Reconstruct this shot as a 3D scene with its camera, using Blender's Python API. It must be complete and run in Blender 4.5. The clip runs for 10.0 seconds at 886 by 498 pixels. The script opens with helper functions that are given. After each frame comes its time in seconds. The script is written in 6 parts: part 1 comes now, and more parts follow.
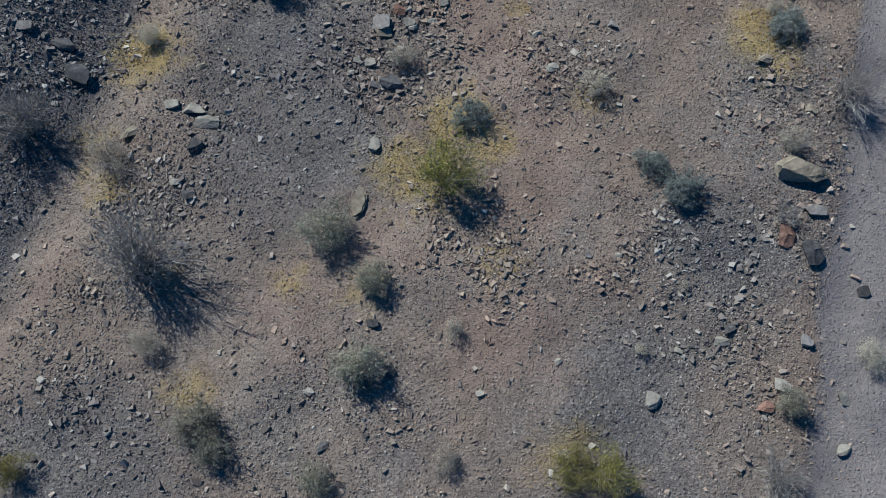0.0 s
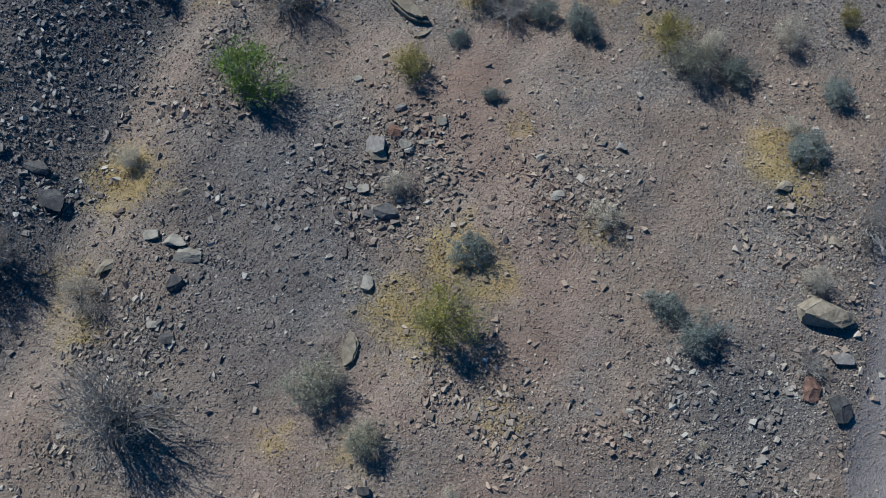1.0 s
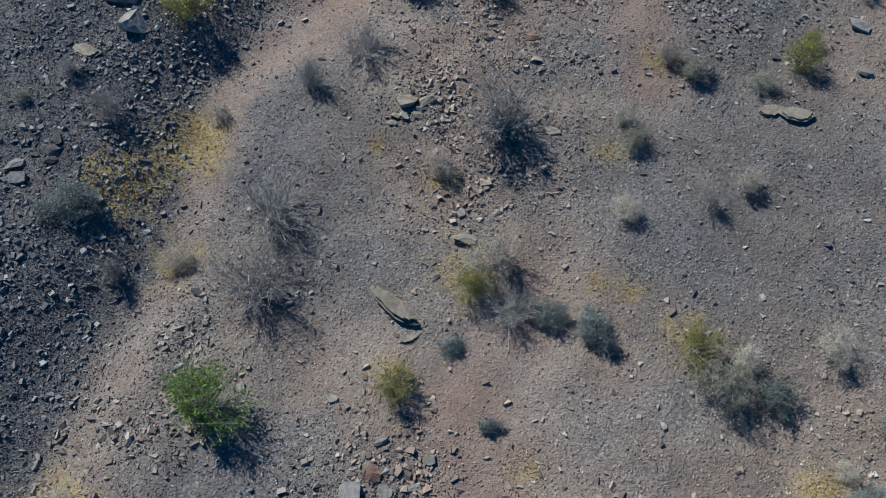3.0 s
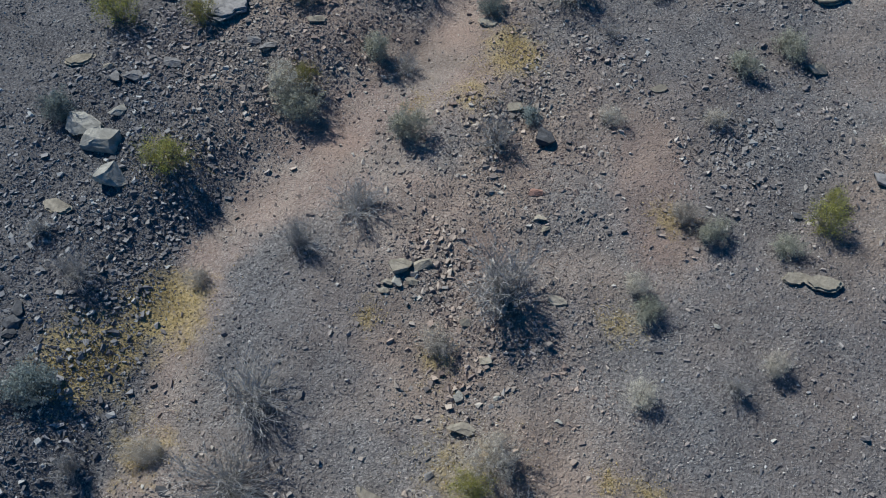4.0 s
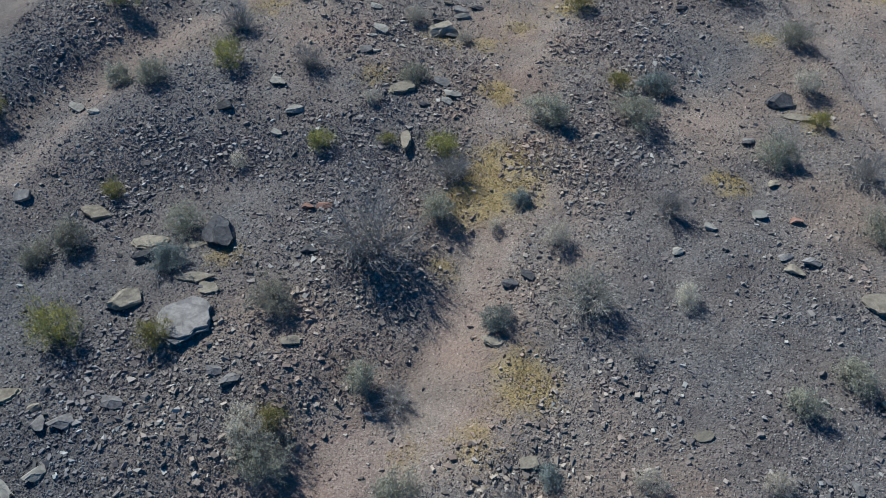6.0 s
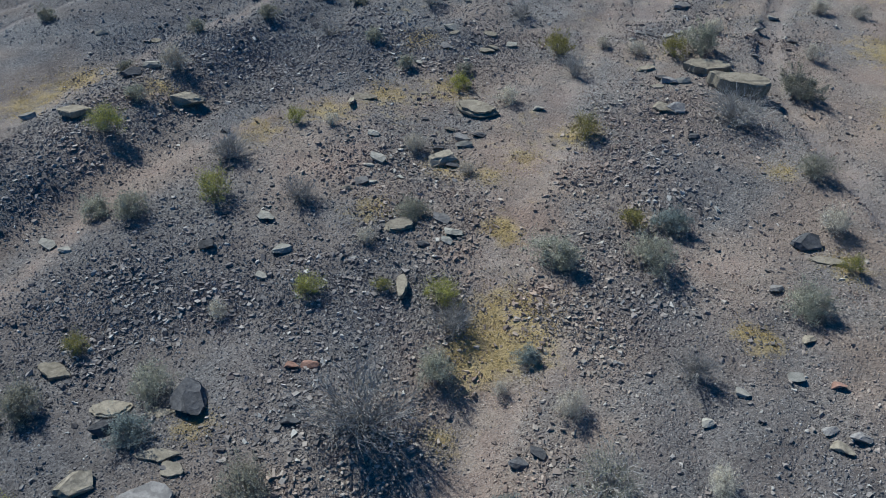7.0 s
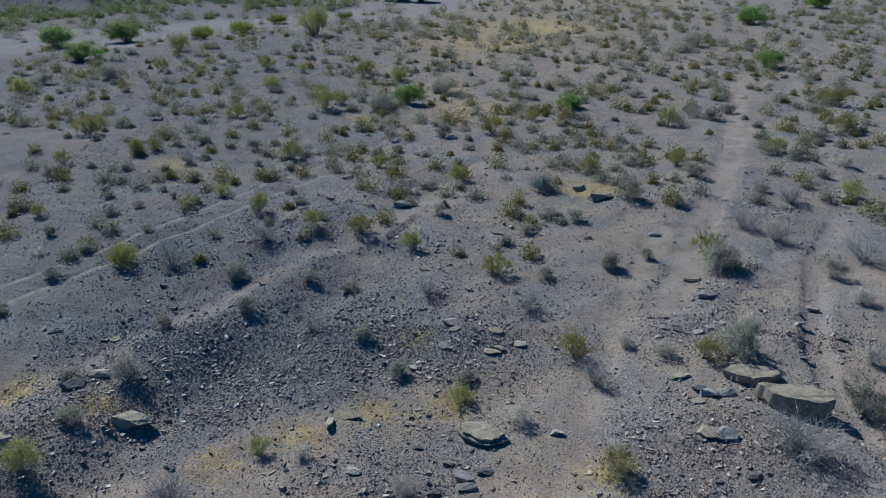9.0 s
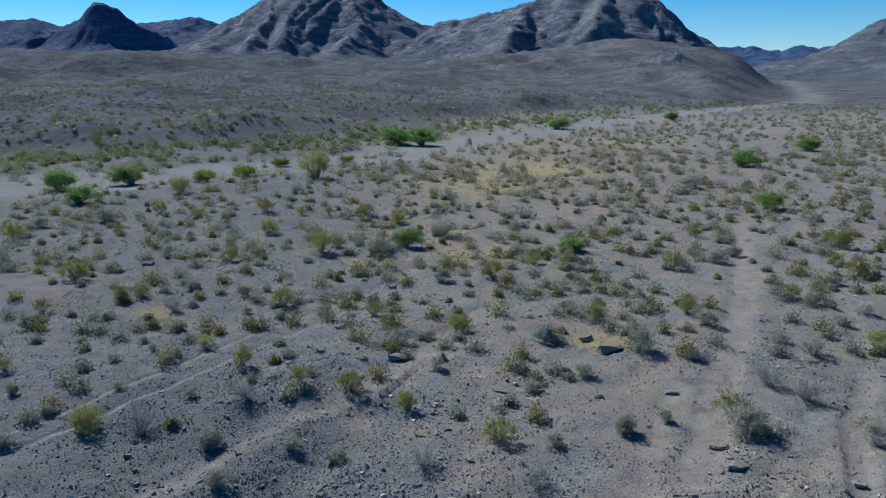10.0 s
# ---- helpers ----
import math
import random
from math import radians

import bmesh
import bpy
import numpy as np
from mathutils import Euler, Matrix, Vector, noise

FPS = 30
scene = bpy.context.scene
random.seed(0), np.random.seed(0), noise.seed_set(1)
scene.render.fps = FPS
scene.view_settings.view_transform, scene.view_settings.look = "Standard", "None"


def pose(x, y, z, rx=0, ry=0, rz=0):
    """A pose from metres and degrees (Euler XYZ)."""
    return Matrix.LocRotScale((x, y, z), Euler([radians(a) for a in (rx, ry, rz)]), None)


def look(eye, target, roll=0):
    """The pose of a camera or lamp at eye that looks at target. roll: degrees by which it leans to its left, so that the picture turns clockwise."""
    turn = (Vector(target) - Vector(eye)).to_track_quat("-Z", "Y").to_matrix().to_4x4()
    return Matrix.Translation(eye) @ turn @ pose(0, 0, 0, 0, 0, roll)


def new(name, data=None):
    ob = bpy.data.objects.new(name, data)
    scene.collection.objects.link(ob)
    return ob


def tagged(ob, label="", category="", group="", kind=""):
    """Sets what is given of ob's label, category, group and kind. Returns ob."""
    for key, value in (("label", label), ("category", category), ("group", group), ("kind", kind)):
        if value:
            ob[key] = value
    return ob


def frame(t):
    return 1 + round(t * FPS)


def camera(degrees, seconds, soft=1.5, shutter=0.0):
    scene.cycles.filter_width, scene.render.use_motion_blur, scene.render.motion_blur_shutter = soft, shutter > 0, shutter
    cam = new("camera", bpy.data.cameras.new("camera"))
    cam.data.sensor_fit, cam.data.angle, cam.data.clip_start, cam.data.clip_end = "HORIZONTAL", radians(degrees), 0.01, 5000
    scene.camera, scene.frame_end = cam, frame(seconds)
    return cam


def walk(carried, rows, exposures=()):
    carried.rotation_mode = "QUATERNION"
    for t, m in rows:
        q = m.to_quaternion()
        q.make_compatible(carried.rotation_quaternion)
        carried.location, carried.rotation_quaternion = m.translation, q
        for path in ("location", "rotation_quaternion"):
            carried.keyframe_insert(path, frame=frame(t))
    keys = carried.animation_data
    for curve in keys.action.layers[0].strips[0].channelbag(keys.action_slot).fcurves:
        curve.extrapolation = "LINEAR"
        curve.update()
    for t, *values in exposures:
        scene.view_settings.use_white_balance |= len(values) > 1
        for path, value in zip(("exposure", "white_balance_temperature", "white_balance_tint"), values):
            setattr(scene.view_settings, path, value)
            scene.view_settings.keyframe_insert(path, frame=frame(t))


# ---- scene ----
cam = camera(62.7, 10.0, soft=1.0)
PATH = [
    (0, (0.038, 2.267, 12.96), (0.035, 2.959, 11.083), 0.2),
    (0.5, (0.018, 3.62, 12.919), (0.018, 4.325, 11.047), 0.5),
    (1, (0.081, 4.904, 12.881), (0.075, 5.636, 11.02), 0.1),
    (1.5, (0.195, 6.216, 12.856), (0.179, 6.989, 11.012), -0.6),
    (2, (0.293, 7.71, 12.871), (0.267, 8.512, 11.039), -1.1),
    (2.2, (0.316, 8.318, 12.88), (0.288, 9.13, 11.052), -1.2),
    (3.3, (0.317, 11.664, 12.939), (0.288, 12.543, 11.143), 0.0),
    (3.5, (0.316, 12.217, 12.929), (0.286, 13.123, 11.147), 0.1),
    (4, (0.336, 13.471, 12.842), (0.301, 14.461, 11.105), -0.1),
    (4.5, (0.351, 14.771, 12.799), (0.31, 15.845, 11.112), -0.3),
    (5, (0.344, 16.109, 12.791), (0.298, 17.261, 11.157), -0.4),
    (5.5, (0.269, 17.419, 12.759), (0.226, 18.652, 11.185), -0.1),
    (5.7, (0.235, 17.903, 12.754), (0.194, 19.171, 11.208), -0.1),
    (6.8, (0.16, 20.536, 12.601), (0.112, 21.992, 11.231), 0.2),
    (7, (0.146, 21.032, 12.609), (0.097, 22.519, 11.272), 0.2),
    (7.5, (0.138, 22.307, 12.625), (0.083, 23.873, 11.382), 0.2),
    (8, (0.146, 23.586, 12.637), (0.084, 25.241, 11.516), -0.0),
    (8.5, (0.152, 24.809, 12.581), (0.084, 26.556, 11.609), -0.1),
    (9, (0.178, 26.044, 12.527), (0.104, 27.872, 11.719), -0.2),
    (9.5, (0.18, 27.228, 12.546), (0.103, 29.121, 11.908), -0.3),
    (10, (0.208, 28.385, 12.549), (0.129, 30.33, 12.091), -0.3),
]
EXPOSURES = [(0.0, 0.13, 6130, 6), (2.0, 0.2, 6110, 6), (4.5, 0.34, 6050, 6), (7.5, 0.36, 5970, 4), (9.0, 0.35, 5860, 3), (10.0, 0.42, 5780, 2)]
walk(cam, [(t, look(eye, target, roll)) for t, eye, target, roll in PATH], EXPOSURES)

# ---- daylight: clear sky, one sun ahead and to the left ----
SUN_UP, SUN_ROUND = 40.0, -41.0
world = bpy.data.worlds.new("sky")
scene.world = world
world.use_nodes = True
wn, wl = world.node_tree.nodes, world.node_tree.links
sky = wn.new("ShaderNodeTexSky")
sky.sky_type = "NISHITA"
sky.sun_disc = False
sky.sun_elevation, sky.sun_rotation = radians(SUN_UP), radians(SUN_ROUND)
sky.air_density, sky.dust_density, sky.ozone_density = 0.8, 0.0, 6.0
wn["Background"].inputs["Strength"].default_value = 0.075
deep = wn.new("ShaderNodeHueSaturation")
deep.inputs["Saturation"].default_value = 1.34
deep.inputs["Hue"].default_value = 0.498
wl.new(sky.outputs["Color"], deep.inputs["Color"])
wl.new(deep.outputs["Color"], wn["Background"].inputs["Color"])
lamp = bpy.data.lights.new("sun", "SUN")
lamp.energy, lamp.angle, lamp.color = 5.0, radians(0.53), (1.0, 0.95, 0.86)
sun = new("sun", lamp)
a = radians(SUN_ROUND)
sun.matrix_world = look((math.sin(a) * 60, math.cos(a) * 60, math.tan(radians(SUN_UP)) * 60), (0, 0, 0))


# ---- materials ----
def shader(name, rough=0.9):
    mat = bpy.data.materials.new(name)
    mat.use_nodes = True
    nodes, links = mat.node_tree.nodes, mat.node_tree.links
    bsdf = nodes["Principled BSDF"]
    bsdf.inputs["Roughness"].default_value = rough
    bsdf.inputs["Specular IOR Level"].default_value = 0.0 if rough > 0.85 else 0.15

    def node(kind, ins=(), **props):
        n = nodes.new(kind)
        for key, value in props.items():
            setattr(n, key, value)
        for key, value in ins:
            if isinstance(value, bpy.types.NodeSocket):
                links.new(value, n.inputs[key])
            else:
                n.inputs[key].default_value = value
        return n

    def ramp(fac, *stops):
        n = nodes.new("ShaderNodeValToRGB")
        while len(n.color_ramp.elements) < len(stops):
            n.color_ramp.elements.new(0.5)
        for e, (p, c) in zip(n.color_ramp.elements, stops):
            e.position, e.color = p, (*c, 1) if len(c) == 3 else c
        links.new(fac, n.inputs["Fac"])
        return n.outputs["Color"]

    def mix(fac, one, two, how="MIX"):
        n = nodes.new("ShaderNodeMix")
        n.data_type, n.blend_type = "RGBA", how
        for key, value in ((0, fac), (6, one), (7, two)):
            if isinstance(value, bpy.types.NodeSocket):
                links.new(value, n.inputs[key])
            elif key == 0:
                n.inputs[key].default_value = value
            else:
                n.inputs[key].default_value = (*value, 1)
        return n.outputs[2]

    def maths(how, one, two=0.0):
        n = nodes.new("ShaderNodeMath")
        n.operation = how
        for key, value in ((0, one), (1, two)):
            if isinstance(value, bpy.types.NodeSocket):
                links.new(value, n.inputs[key])
            else:
                n.inputs[key].default_value = value
        return n.outputs[0]

    def colour(socket):
        links.new(socket, bsdf.inputs["Base Color"])

    def bump(height, strength, distance):
        n = node("ShaderNodeBump", (("Height", height), ("Strength", strength), ("Distance", distance)))
        links.new(n.outputs["Normal"], bsdf.inputs["Normal"])

    return mat, node, ramp, mix, maths, colour, bump


def ground_material():
    mat, node, ramp, mix, maths, colour, bump = shader("desert_ground", 0.95)
    where = node("ShaderNodeNewGeometry").outputs["Position"]
    soil = node("ShaderNodeAttribute", attribute_name="soil").outputs["Fac"]
    straw = node("ShaderNodeAttribute", attribute_name="straw").outputs["Fac"]
    sand = node("ShaderNodeAttribute", attribute_name="sand").outputs["Fac"]
    scrub = node("ShaderNodeAttribute", attribute_name="scrub").outputs["Fac"]
    big = node("ShaderNodeTexNoise", (("Vector", where), ("Scale", 0.35), ("Detail", 6.0))).outputs["Fac"]
    mid = node("ShaderNodeTexNoise", (("Vector", where), ("Scale", 2.6), ("Detail", 6.0), ("Roughness", 0.65))).outputs["Fac"]
    fine = node("ShaderNodeTexNoise", (("Vector", where), ("Scale", 38.0), ("Detail", 4.0), ("Roughness", 0.7))).outputs["Fac"]
    warp = node("ShaderNodeTexNoise", (("Vector", where), ("Scale", 30.0), ("Detail", 2.0))).outputs["Color"]
    shift = node("ShaderNodeVectorMath", ((0, warp), (1, (0.045, 0.045, 0.045))), operation="MULTIPLY").outputs[0]
    bent = node("ShaderNodeVectorMath", ((0, where), (1, shift))).outputs[0]
    cells = node("ShaderNodeTexVoronoi", (("Vector", bent), ("Scale", 26.0), ("Randomness", 1.0)))
    small = node("ShaderNodeTexVoronoi", (("Vector", bent), ("Scale", 62.0), ("Randomness", 1.0)))
    pick = node("ShaderNodeSeparateColor", (("Color", cells.outputs["Color"]),)).outputs[0]
    pick2 = node("ShaderNodeSeparateColor", (("Color", small.outputs["Color"]),)).outputs[0]
    pebble = ramp(pick, (0.0, (0.075, 0.073, 0.078)), (0.4, (0.168, 0.16, 0.16)), (0.7, (0.235, 0.219, 0.207)), (0.93, (0.335, 0.316, 0.295)), (1.0, (0.52, 0.5, 0.465)))
    grit = ramp(pick2, (0.0, (0.09, 0.086, 0.088)), (0.6, (0.195, 0.184, 0.177)), (1.0, (0.37, 0.348, 0.325)))
    gravel = mix(0.5, pebble, grit)
    gravel = mix(ramp(big, (0.40, (0.12, 0.12, 0.12)), (0.58, (0.75, 0.75, 0.75))), gravel, mix(mid, (0.23, 0.172, 0.138), (0.32, 0.25, 0.2)))
    slate = node("ShaderNodeAttribute", attribute_name="slate").outputs["Fac"]
    shard = ramp(pick, (0.0, (0.07, 0.071, 0.077)), (0.6, (0.108, 0.108, 0.115)), (1.0, (0.175, 0.175, 0.18)))
    gravel = mix(maths("MULTIPLY", slate, 0.92), gravel, shard)
    cool = node("ShaderNodeAttribute", attribute_name="purple").outputs["Fac"]
    gravel = mix(cool, gravel, mix(1.0, gravel, (0.9, 0.99, 1.08), "MULTIPLY"))
    dust = mix(fine, (0.325, 0.24, 0.18), (0.49, 0.375, 0.285))
    rust = node("ShaderNodeTexNoise", (("Vector", where), ("Scale", 0.55), ("Detail", 5.0), ("Roughness", 0.6))).outputs["Fac"]
    dust = mix(ramp(rust, (0.44, (0, 0, 0)), (0.58, (0.85, 0.85, 0.85))), dust, (0.36, 0.215, 0.155))
    dust = mix(cool, dust, mix(1.0, dust, (0.74, 0.86, 1.0), "MULTIPLY"))
    dust = mix(0.5, dust, grit)
    dust = mix(0.25, dust, pebble)
    # stones pressed into the soil, of two sizes
    stones = node("ShaderNodeTexVoronoi", (("Vector", bent), ("Scale", 15.0), ("Randomness", 1.0)))
    bulk = node("ShaderNodeSeparateColor", (("Color", stones.outputs["Color"]),)).outputs[1]
    stones = maths("MULTIPLY", ramp(stones.outputs["Distance"], (0.18, (1, 1, 1)), (0.5, (0, 0, 0))), ramp(bulk, (0.35, (0, 0, 0)), (1.0, (1, 1, 1))))
    bits = node("ShaderNodeTexVoronoi", (("Vector", bent), ("Scale", 31.0), ("Randomness", 1.0)))
    split = node("ShaderNodeSeparateColor", (("Color", bits.outputs["Color"]),))
    bits = maths("MULTIPLY", ramp(bits.outputs["Distance"], (0.2, (1, 1, 1)), (0.42, (0, 0, 0))), ramp(split.outputs[1], (0.3, (0, 0, 0)), (0.6, (1, 1, 1))))
    face = ramp(split.outputs[2], (0.0, (0.13, 0.124, 0.122)), (0.35, (0.24, 0.225, 0.213)), (0.75, (0.38, 0.352, 0.325)), (1.0, (0.6, 0.57, 0.52)))
    face = mix(cool, face, mix(1.0, face, (0.92, 0.98, 1.05), "MULTIPLY"))
    dull = mix(maths("MULTIPLY", slate, 0.8), face, (0.135, 0.136, 0.142))
    gravel = mix(maths("MULTIPLY", bits, 0.85), gravel, dull)
    dust = mix(maths("MULTIPLY", bits, 0.6), dust, face)
    much = maths("ADD", soil, maths("MULTIPLY", maths("SUBTRACT", mid, 0.5), 1.1))
    base = mix(ramp(much, (0.25, (0, 0, 0)), (0.85, (0.8, 0.8, 0.8))), gravel, dust)
    rusty = node("ShaderNodeAttribute", attribute_name="rust").outputs["Fac"]
    rusty = maths("ADD", rusty, maths("MULTIPLY", maths("SUBTRACT", mid, 0.5), 0.8))
    base = mix(ramp(rusty, (0.3, (0, 0, 0)), (0.9, (0.45, 0.45, 0.45))), base, mix(fine, (0.19, 0.13, 0.106), (0.31, 0.22, 0.178)))
    dry = mix(fine, (0.285, 0.216, 0.088), (0.48, 0.38, 0.17))
    much = maths("ADD", straw, maths("MULTIPLY", maths("SUBTRACT", maths("ADD", mid, maths("MULTIPLY", maths("SUBTRACT", fine, 0.5), 0.4)), 0.5), 2.0))
    base = mix(ramp(much, (0.32, (0, 0, 0)), (1.1, (0.68, 0.68, 0.68))), base, dry)
    pale = mix(fine, (0.19, 0.182, 0.19), (0.27, 0.257, 0.262))
    much = maths("ADD", sand, maths("MULTIPLY", maths("SUBTRACT", mid, 0.5), 0.7))
    base = mix(ramp(much, (0.3, (0, 0, 0)), (0.7, (0.85, 0.85, 0.85))), base, pale)
    mottle = node("ShaderNodeTexNoise", (("Vector", where), ("Scale", 0.9), ("Detail", 8.0), ("Roughness", 0.72))).outputs["Fac"]
    # dark dots of far scrub, of the slopes where no single bush can be told
    dots = node("ShaderNodeTexVoronoi", (("Vector", where), ("Scale", 0.42), ("Randomness", 1.0))).outputs["Distance"]
    dots = ramp(maths("ADD", dots, maths("MULTIPLY", mid, 0.25)), (0.30, (1, 1, 1)), (0.42, (0, 0, 0)))
    # far slopes: dark scrub tone, with blue distance haze put into the colour
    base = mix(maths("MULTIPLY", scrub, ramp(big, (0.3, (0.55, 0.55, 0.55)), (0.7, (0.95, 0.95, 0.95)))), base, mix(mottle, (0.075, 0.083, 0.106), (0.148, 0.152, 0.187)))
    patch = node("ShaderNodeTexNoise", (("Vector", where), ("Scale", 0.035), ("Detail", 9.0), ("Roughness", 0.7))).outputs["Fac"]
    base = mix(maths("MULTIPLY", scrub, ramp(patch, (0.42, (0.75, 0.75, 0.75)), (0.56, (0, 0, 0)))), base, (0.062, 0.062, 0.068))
    base = mix(maths("MULTIPLY", dots, scrub), base, (0.05, 0.05, 0.038))
    clumps = node("ShaderNodeTexVoronoi", (("Vector", where), ("Scale", 0.14), ("Randomness", 1.0)))
    often = node("ShaderNodeSeparateColor", (("Color", clumps.outputs["Color"]),)).outputs[0]
    clumps = maths("MULTIPLY", ramp(clumps.outputs["Distance"], (0.16, (1, 1, 1)), (0.3, (0, 0, 0))), ramp(often, (0.35, (0, 0, 0)), (0.5, (0.8, 0.8, 0.8))))
    base = mix(maths("MULTIPLY", clumps, scrub), base, (0.045, 0.05, 0.042))
    base = mix(1.0, base, ramp(mottle, (0.33, (0.74, 0.74, 0.75)), (0.52, (0.98, 0.98, 0.98)), (0.68, (1.0, 1.0, 1.0))), "MULTIPLY")
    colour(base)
    lumps = node("ShaderNodeTexNoise", (("Vector", where), ("Scale", 9.0), ("Detail", 4.0), ("Roughness", 0.62))).outputs["Fac"]
    loose = ramp(soil, (0.2, (1, 1, 1)), (0.9, (0.65, 0.65, 0.65)))
    grit_high = node("ShaderNodeTexNoise", (("Vector", where), ("Scale", 75.0), ("Detail", 3.0), ("Roughness", 0.6))).outputs["Fac"]
    high = maths("ADD", maths("MULTIPLY", ramp(cells.outputs["Distance"], (0.15, (1, 1, 1)), (0.55, (0, 0, 0))), maths("MULTIPLY", pick, 0.3)), maths("MULTIPLY", ramp(small.outputs["Distance"], (0.15, (1, 1, 1)), (0.55, (0, 0, 0))), 0.12))
    high = maths("ADD", high, maths("ADD", maths("MULTIPLY", fine, 0.45), maths("MULTIPLY", grit_high, 0.25)))
    high = maths("ADD", high, maths("MULTIPLY", loose, maths("ADD", maths("MULTIPLY", stones, 1.1), maths("ADD", maths("MULTIPLY", bits, 0.8), maths("ADD", maths("MULTIPLY", lumps, 1.5), maths("MULTIPLY", mid, 2.2))))))
    bump(maths("ADD", high, maths("MULTIPLY", maths("MULTIPLY", maths("ADD", maths("MULTIPLY", patch, 4.0), maths("ADD", big, maths("MULTIPLY", mottle, 0.3))), scrub), 25.0)), 0.85, 0.035)
    return mat


def stone_material(name, dark, light, spread):
    """Broken desert stone: a dusty face, darker seams, each piece a little off the next."""
    mat, node, ramp, mix, maths, colour, bump = shader(name, 0.88)
    where = node("ShaderNodeNewGeometry")
    each = maths("ADD", node("ShaderNodeObjectInfo").outputs["Random"], where.outputs["Random Per Island"])
    each = maths("FRACT", each)
    grain = node("ShaderNodeTexNoise", (("Vector", where.outputs["Position"]), ("Scale", 14.0), ("Detail", 8.0), ("Roughness", 0.7))).outputs["Fac"]
    seam = node("ShaderNodeTexNoise", (("Vector", where.outputs["Position"]), ("Scale", 3.0), ("Detail", 5.0), ("Distortion", 1.5))).outputs["Fac"]
    tone = mix(ramp(grain, (0.3, (0, 0, 0)), (0.7, (1, 1, 1))), dark, light)
    tone = mix(ramp(seam, (0.45, (0, 0, 0)), (0.62, (0.5, 0.5, 0.5))), tone, tuple(c * 0.6 for c in dark))
    hue = node("ShaderNodeHueSaturation", (("Color", tone), ("Value", maths("ADD", maths("MULTIPLY", each, 2 * spread), 1 - spread))))
    colour(hue.outputs["Color"])
    bump(maths("ADD", grain, seam), 0.6, 0.03)
    return mat


def gravel_material():
    mat, node, ramp, mix, maths, colour, bump = shader("loose_stones", 0.9)
    where = node("ShaderNodeNewGeometry")
    each = where.outputs["Random Per Island"]
    warm = ramp(each, (0.0, (0.125, 0.116, 0.113)), (0.25, (0.19, 0.17, 0.16)), (0.55, (0.285, 0.245, 0.212)), (0.78, (0.37, 0.31, 0.255)), (0.94, (0.43, 0.39, 0.34)), (1.0, (0.52, 0.49, 0.44)))
    cold = ramp(each, (0.0, (0.09, 0.09, 0.097)), (0.45, (0.165, 0.164, 0.172)), (0.85, (0.26, 0.256, 0.26)), (1.0, (0.44, 0.45, 0.44)))
    place = node("ShaderNodeTexNoise", (("Vector", where.outputs["Position"]), ("Scale", 0.5), ("Detail", 4.0))).outputs["Fac"]
    warm = mix(ramp(place, (0.42, (0, 0, 0)), (0.6, (0.6, 0.6, 0.6))), warm, mix(each, (0.2, 0.14, 0.115), (0.44, 0.32, 0.255)))
    slate = node("ShaderNodeAttribute", attribute_name="slate").outputs["Fac"]
    cool = node("ShaderNodeAttribute", attribute_name="purple").outputs["Fac"]
    warm = mix(cool, warm, mix(1.0, warm, (0.89, 0.98, 1.09), "MULTIPLY"))
    tone = mix(slate, warm, cold)
    grain = node("ShaderNodeTexNoise", (("Vector", where.outputs["Position"]), ("Scale", 40.0), ("Detail", 5.0))).outputs["Fac"]
    tone = mix(1.0, tone, ramp(grain, (0.3, (0.78, 0.78, 0.78)), (0.7, (1, 1, 1))), "MULTIPLY")
    colour(tone)
    bump(grain, 0.4, 0.01)
    return mat


def plant_material(name, low, high, rough=0.75):
    mat, node, ramp, mix, maths, colour, bump = shader(name, rough)
    where = node("ShaderNodeNewGeometry")
    each = node("ShaderNodeObjectInfo").outputs["Random"]
    leaf = where.outputs["Random Per Island"]
    tone = mix(leaf, low, high)
    hue = node("ShaderNodeHueSaturation", (("Color", tone), ("Hue", maths("ADD", maths("MULTIPLY", each, 0.03), 0.485)), ("Value", maths("ADD", maths("MULTIPLY", each, 0.4), 0.8))))
    colour(hue.outputs["Color"])
    nodes, links = mat.node_tree.nodes, mat.node_tree.links
    glow = nodes.new("ShaderNodeBsdfTranslucent")
    links.new(hue.outputs["Color"], glow.inputs["Color"])
    both = nodes.new("ShaderNodeMixShader")
    both.inputs[0].default_value = 0.35
    links.new(nodes["Principled BSDF"].outputs[0], both.inputs[1])
    links.new(glow.outputs[0], both.inputs[2])
    links.new(both.outputs[0], nodes["Material Output"].inputs["Surface"])
    return mat


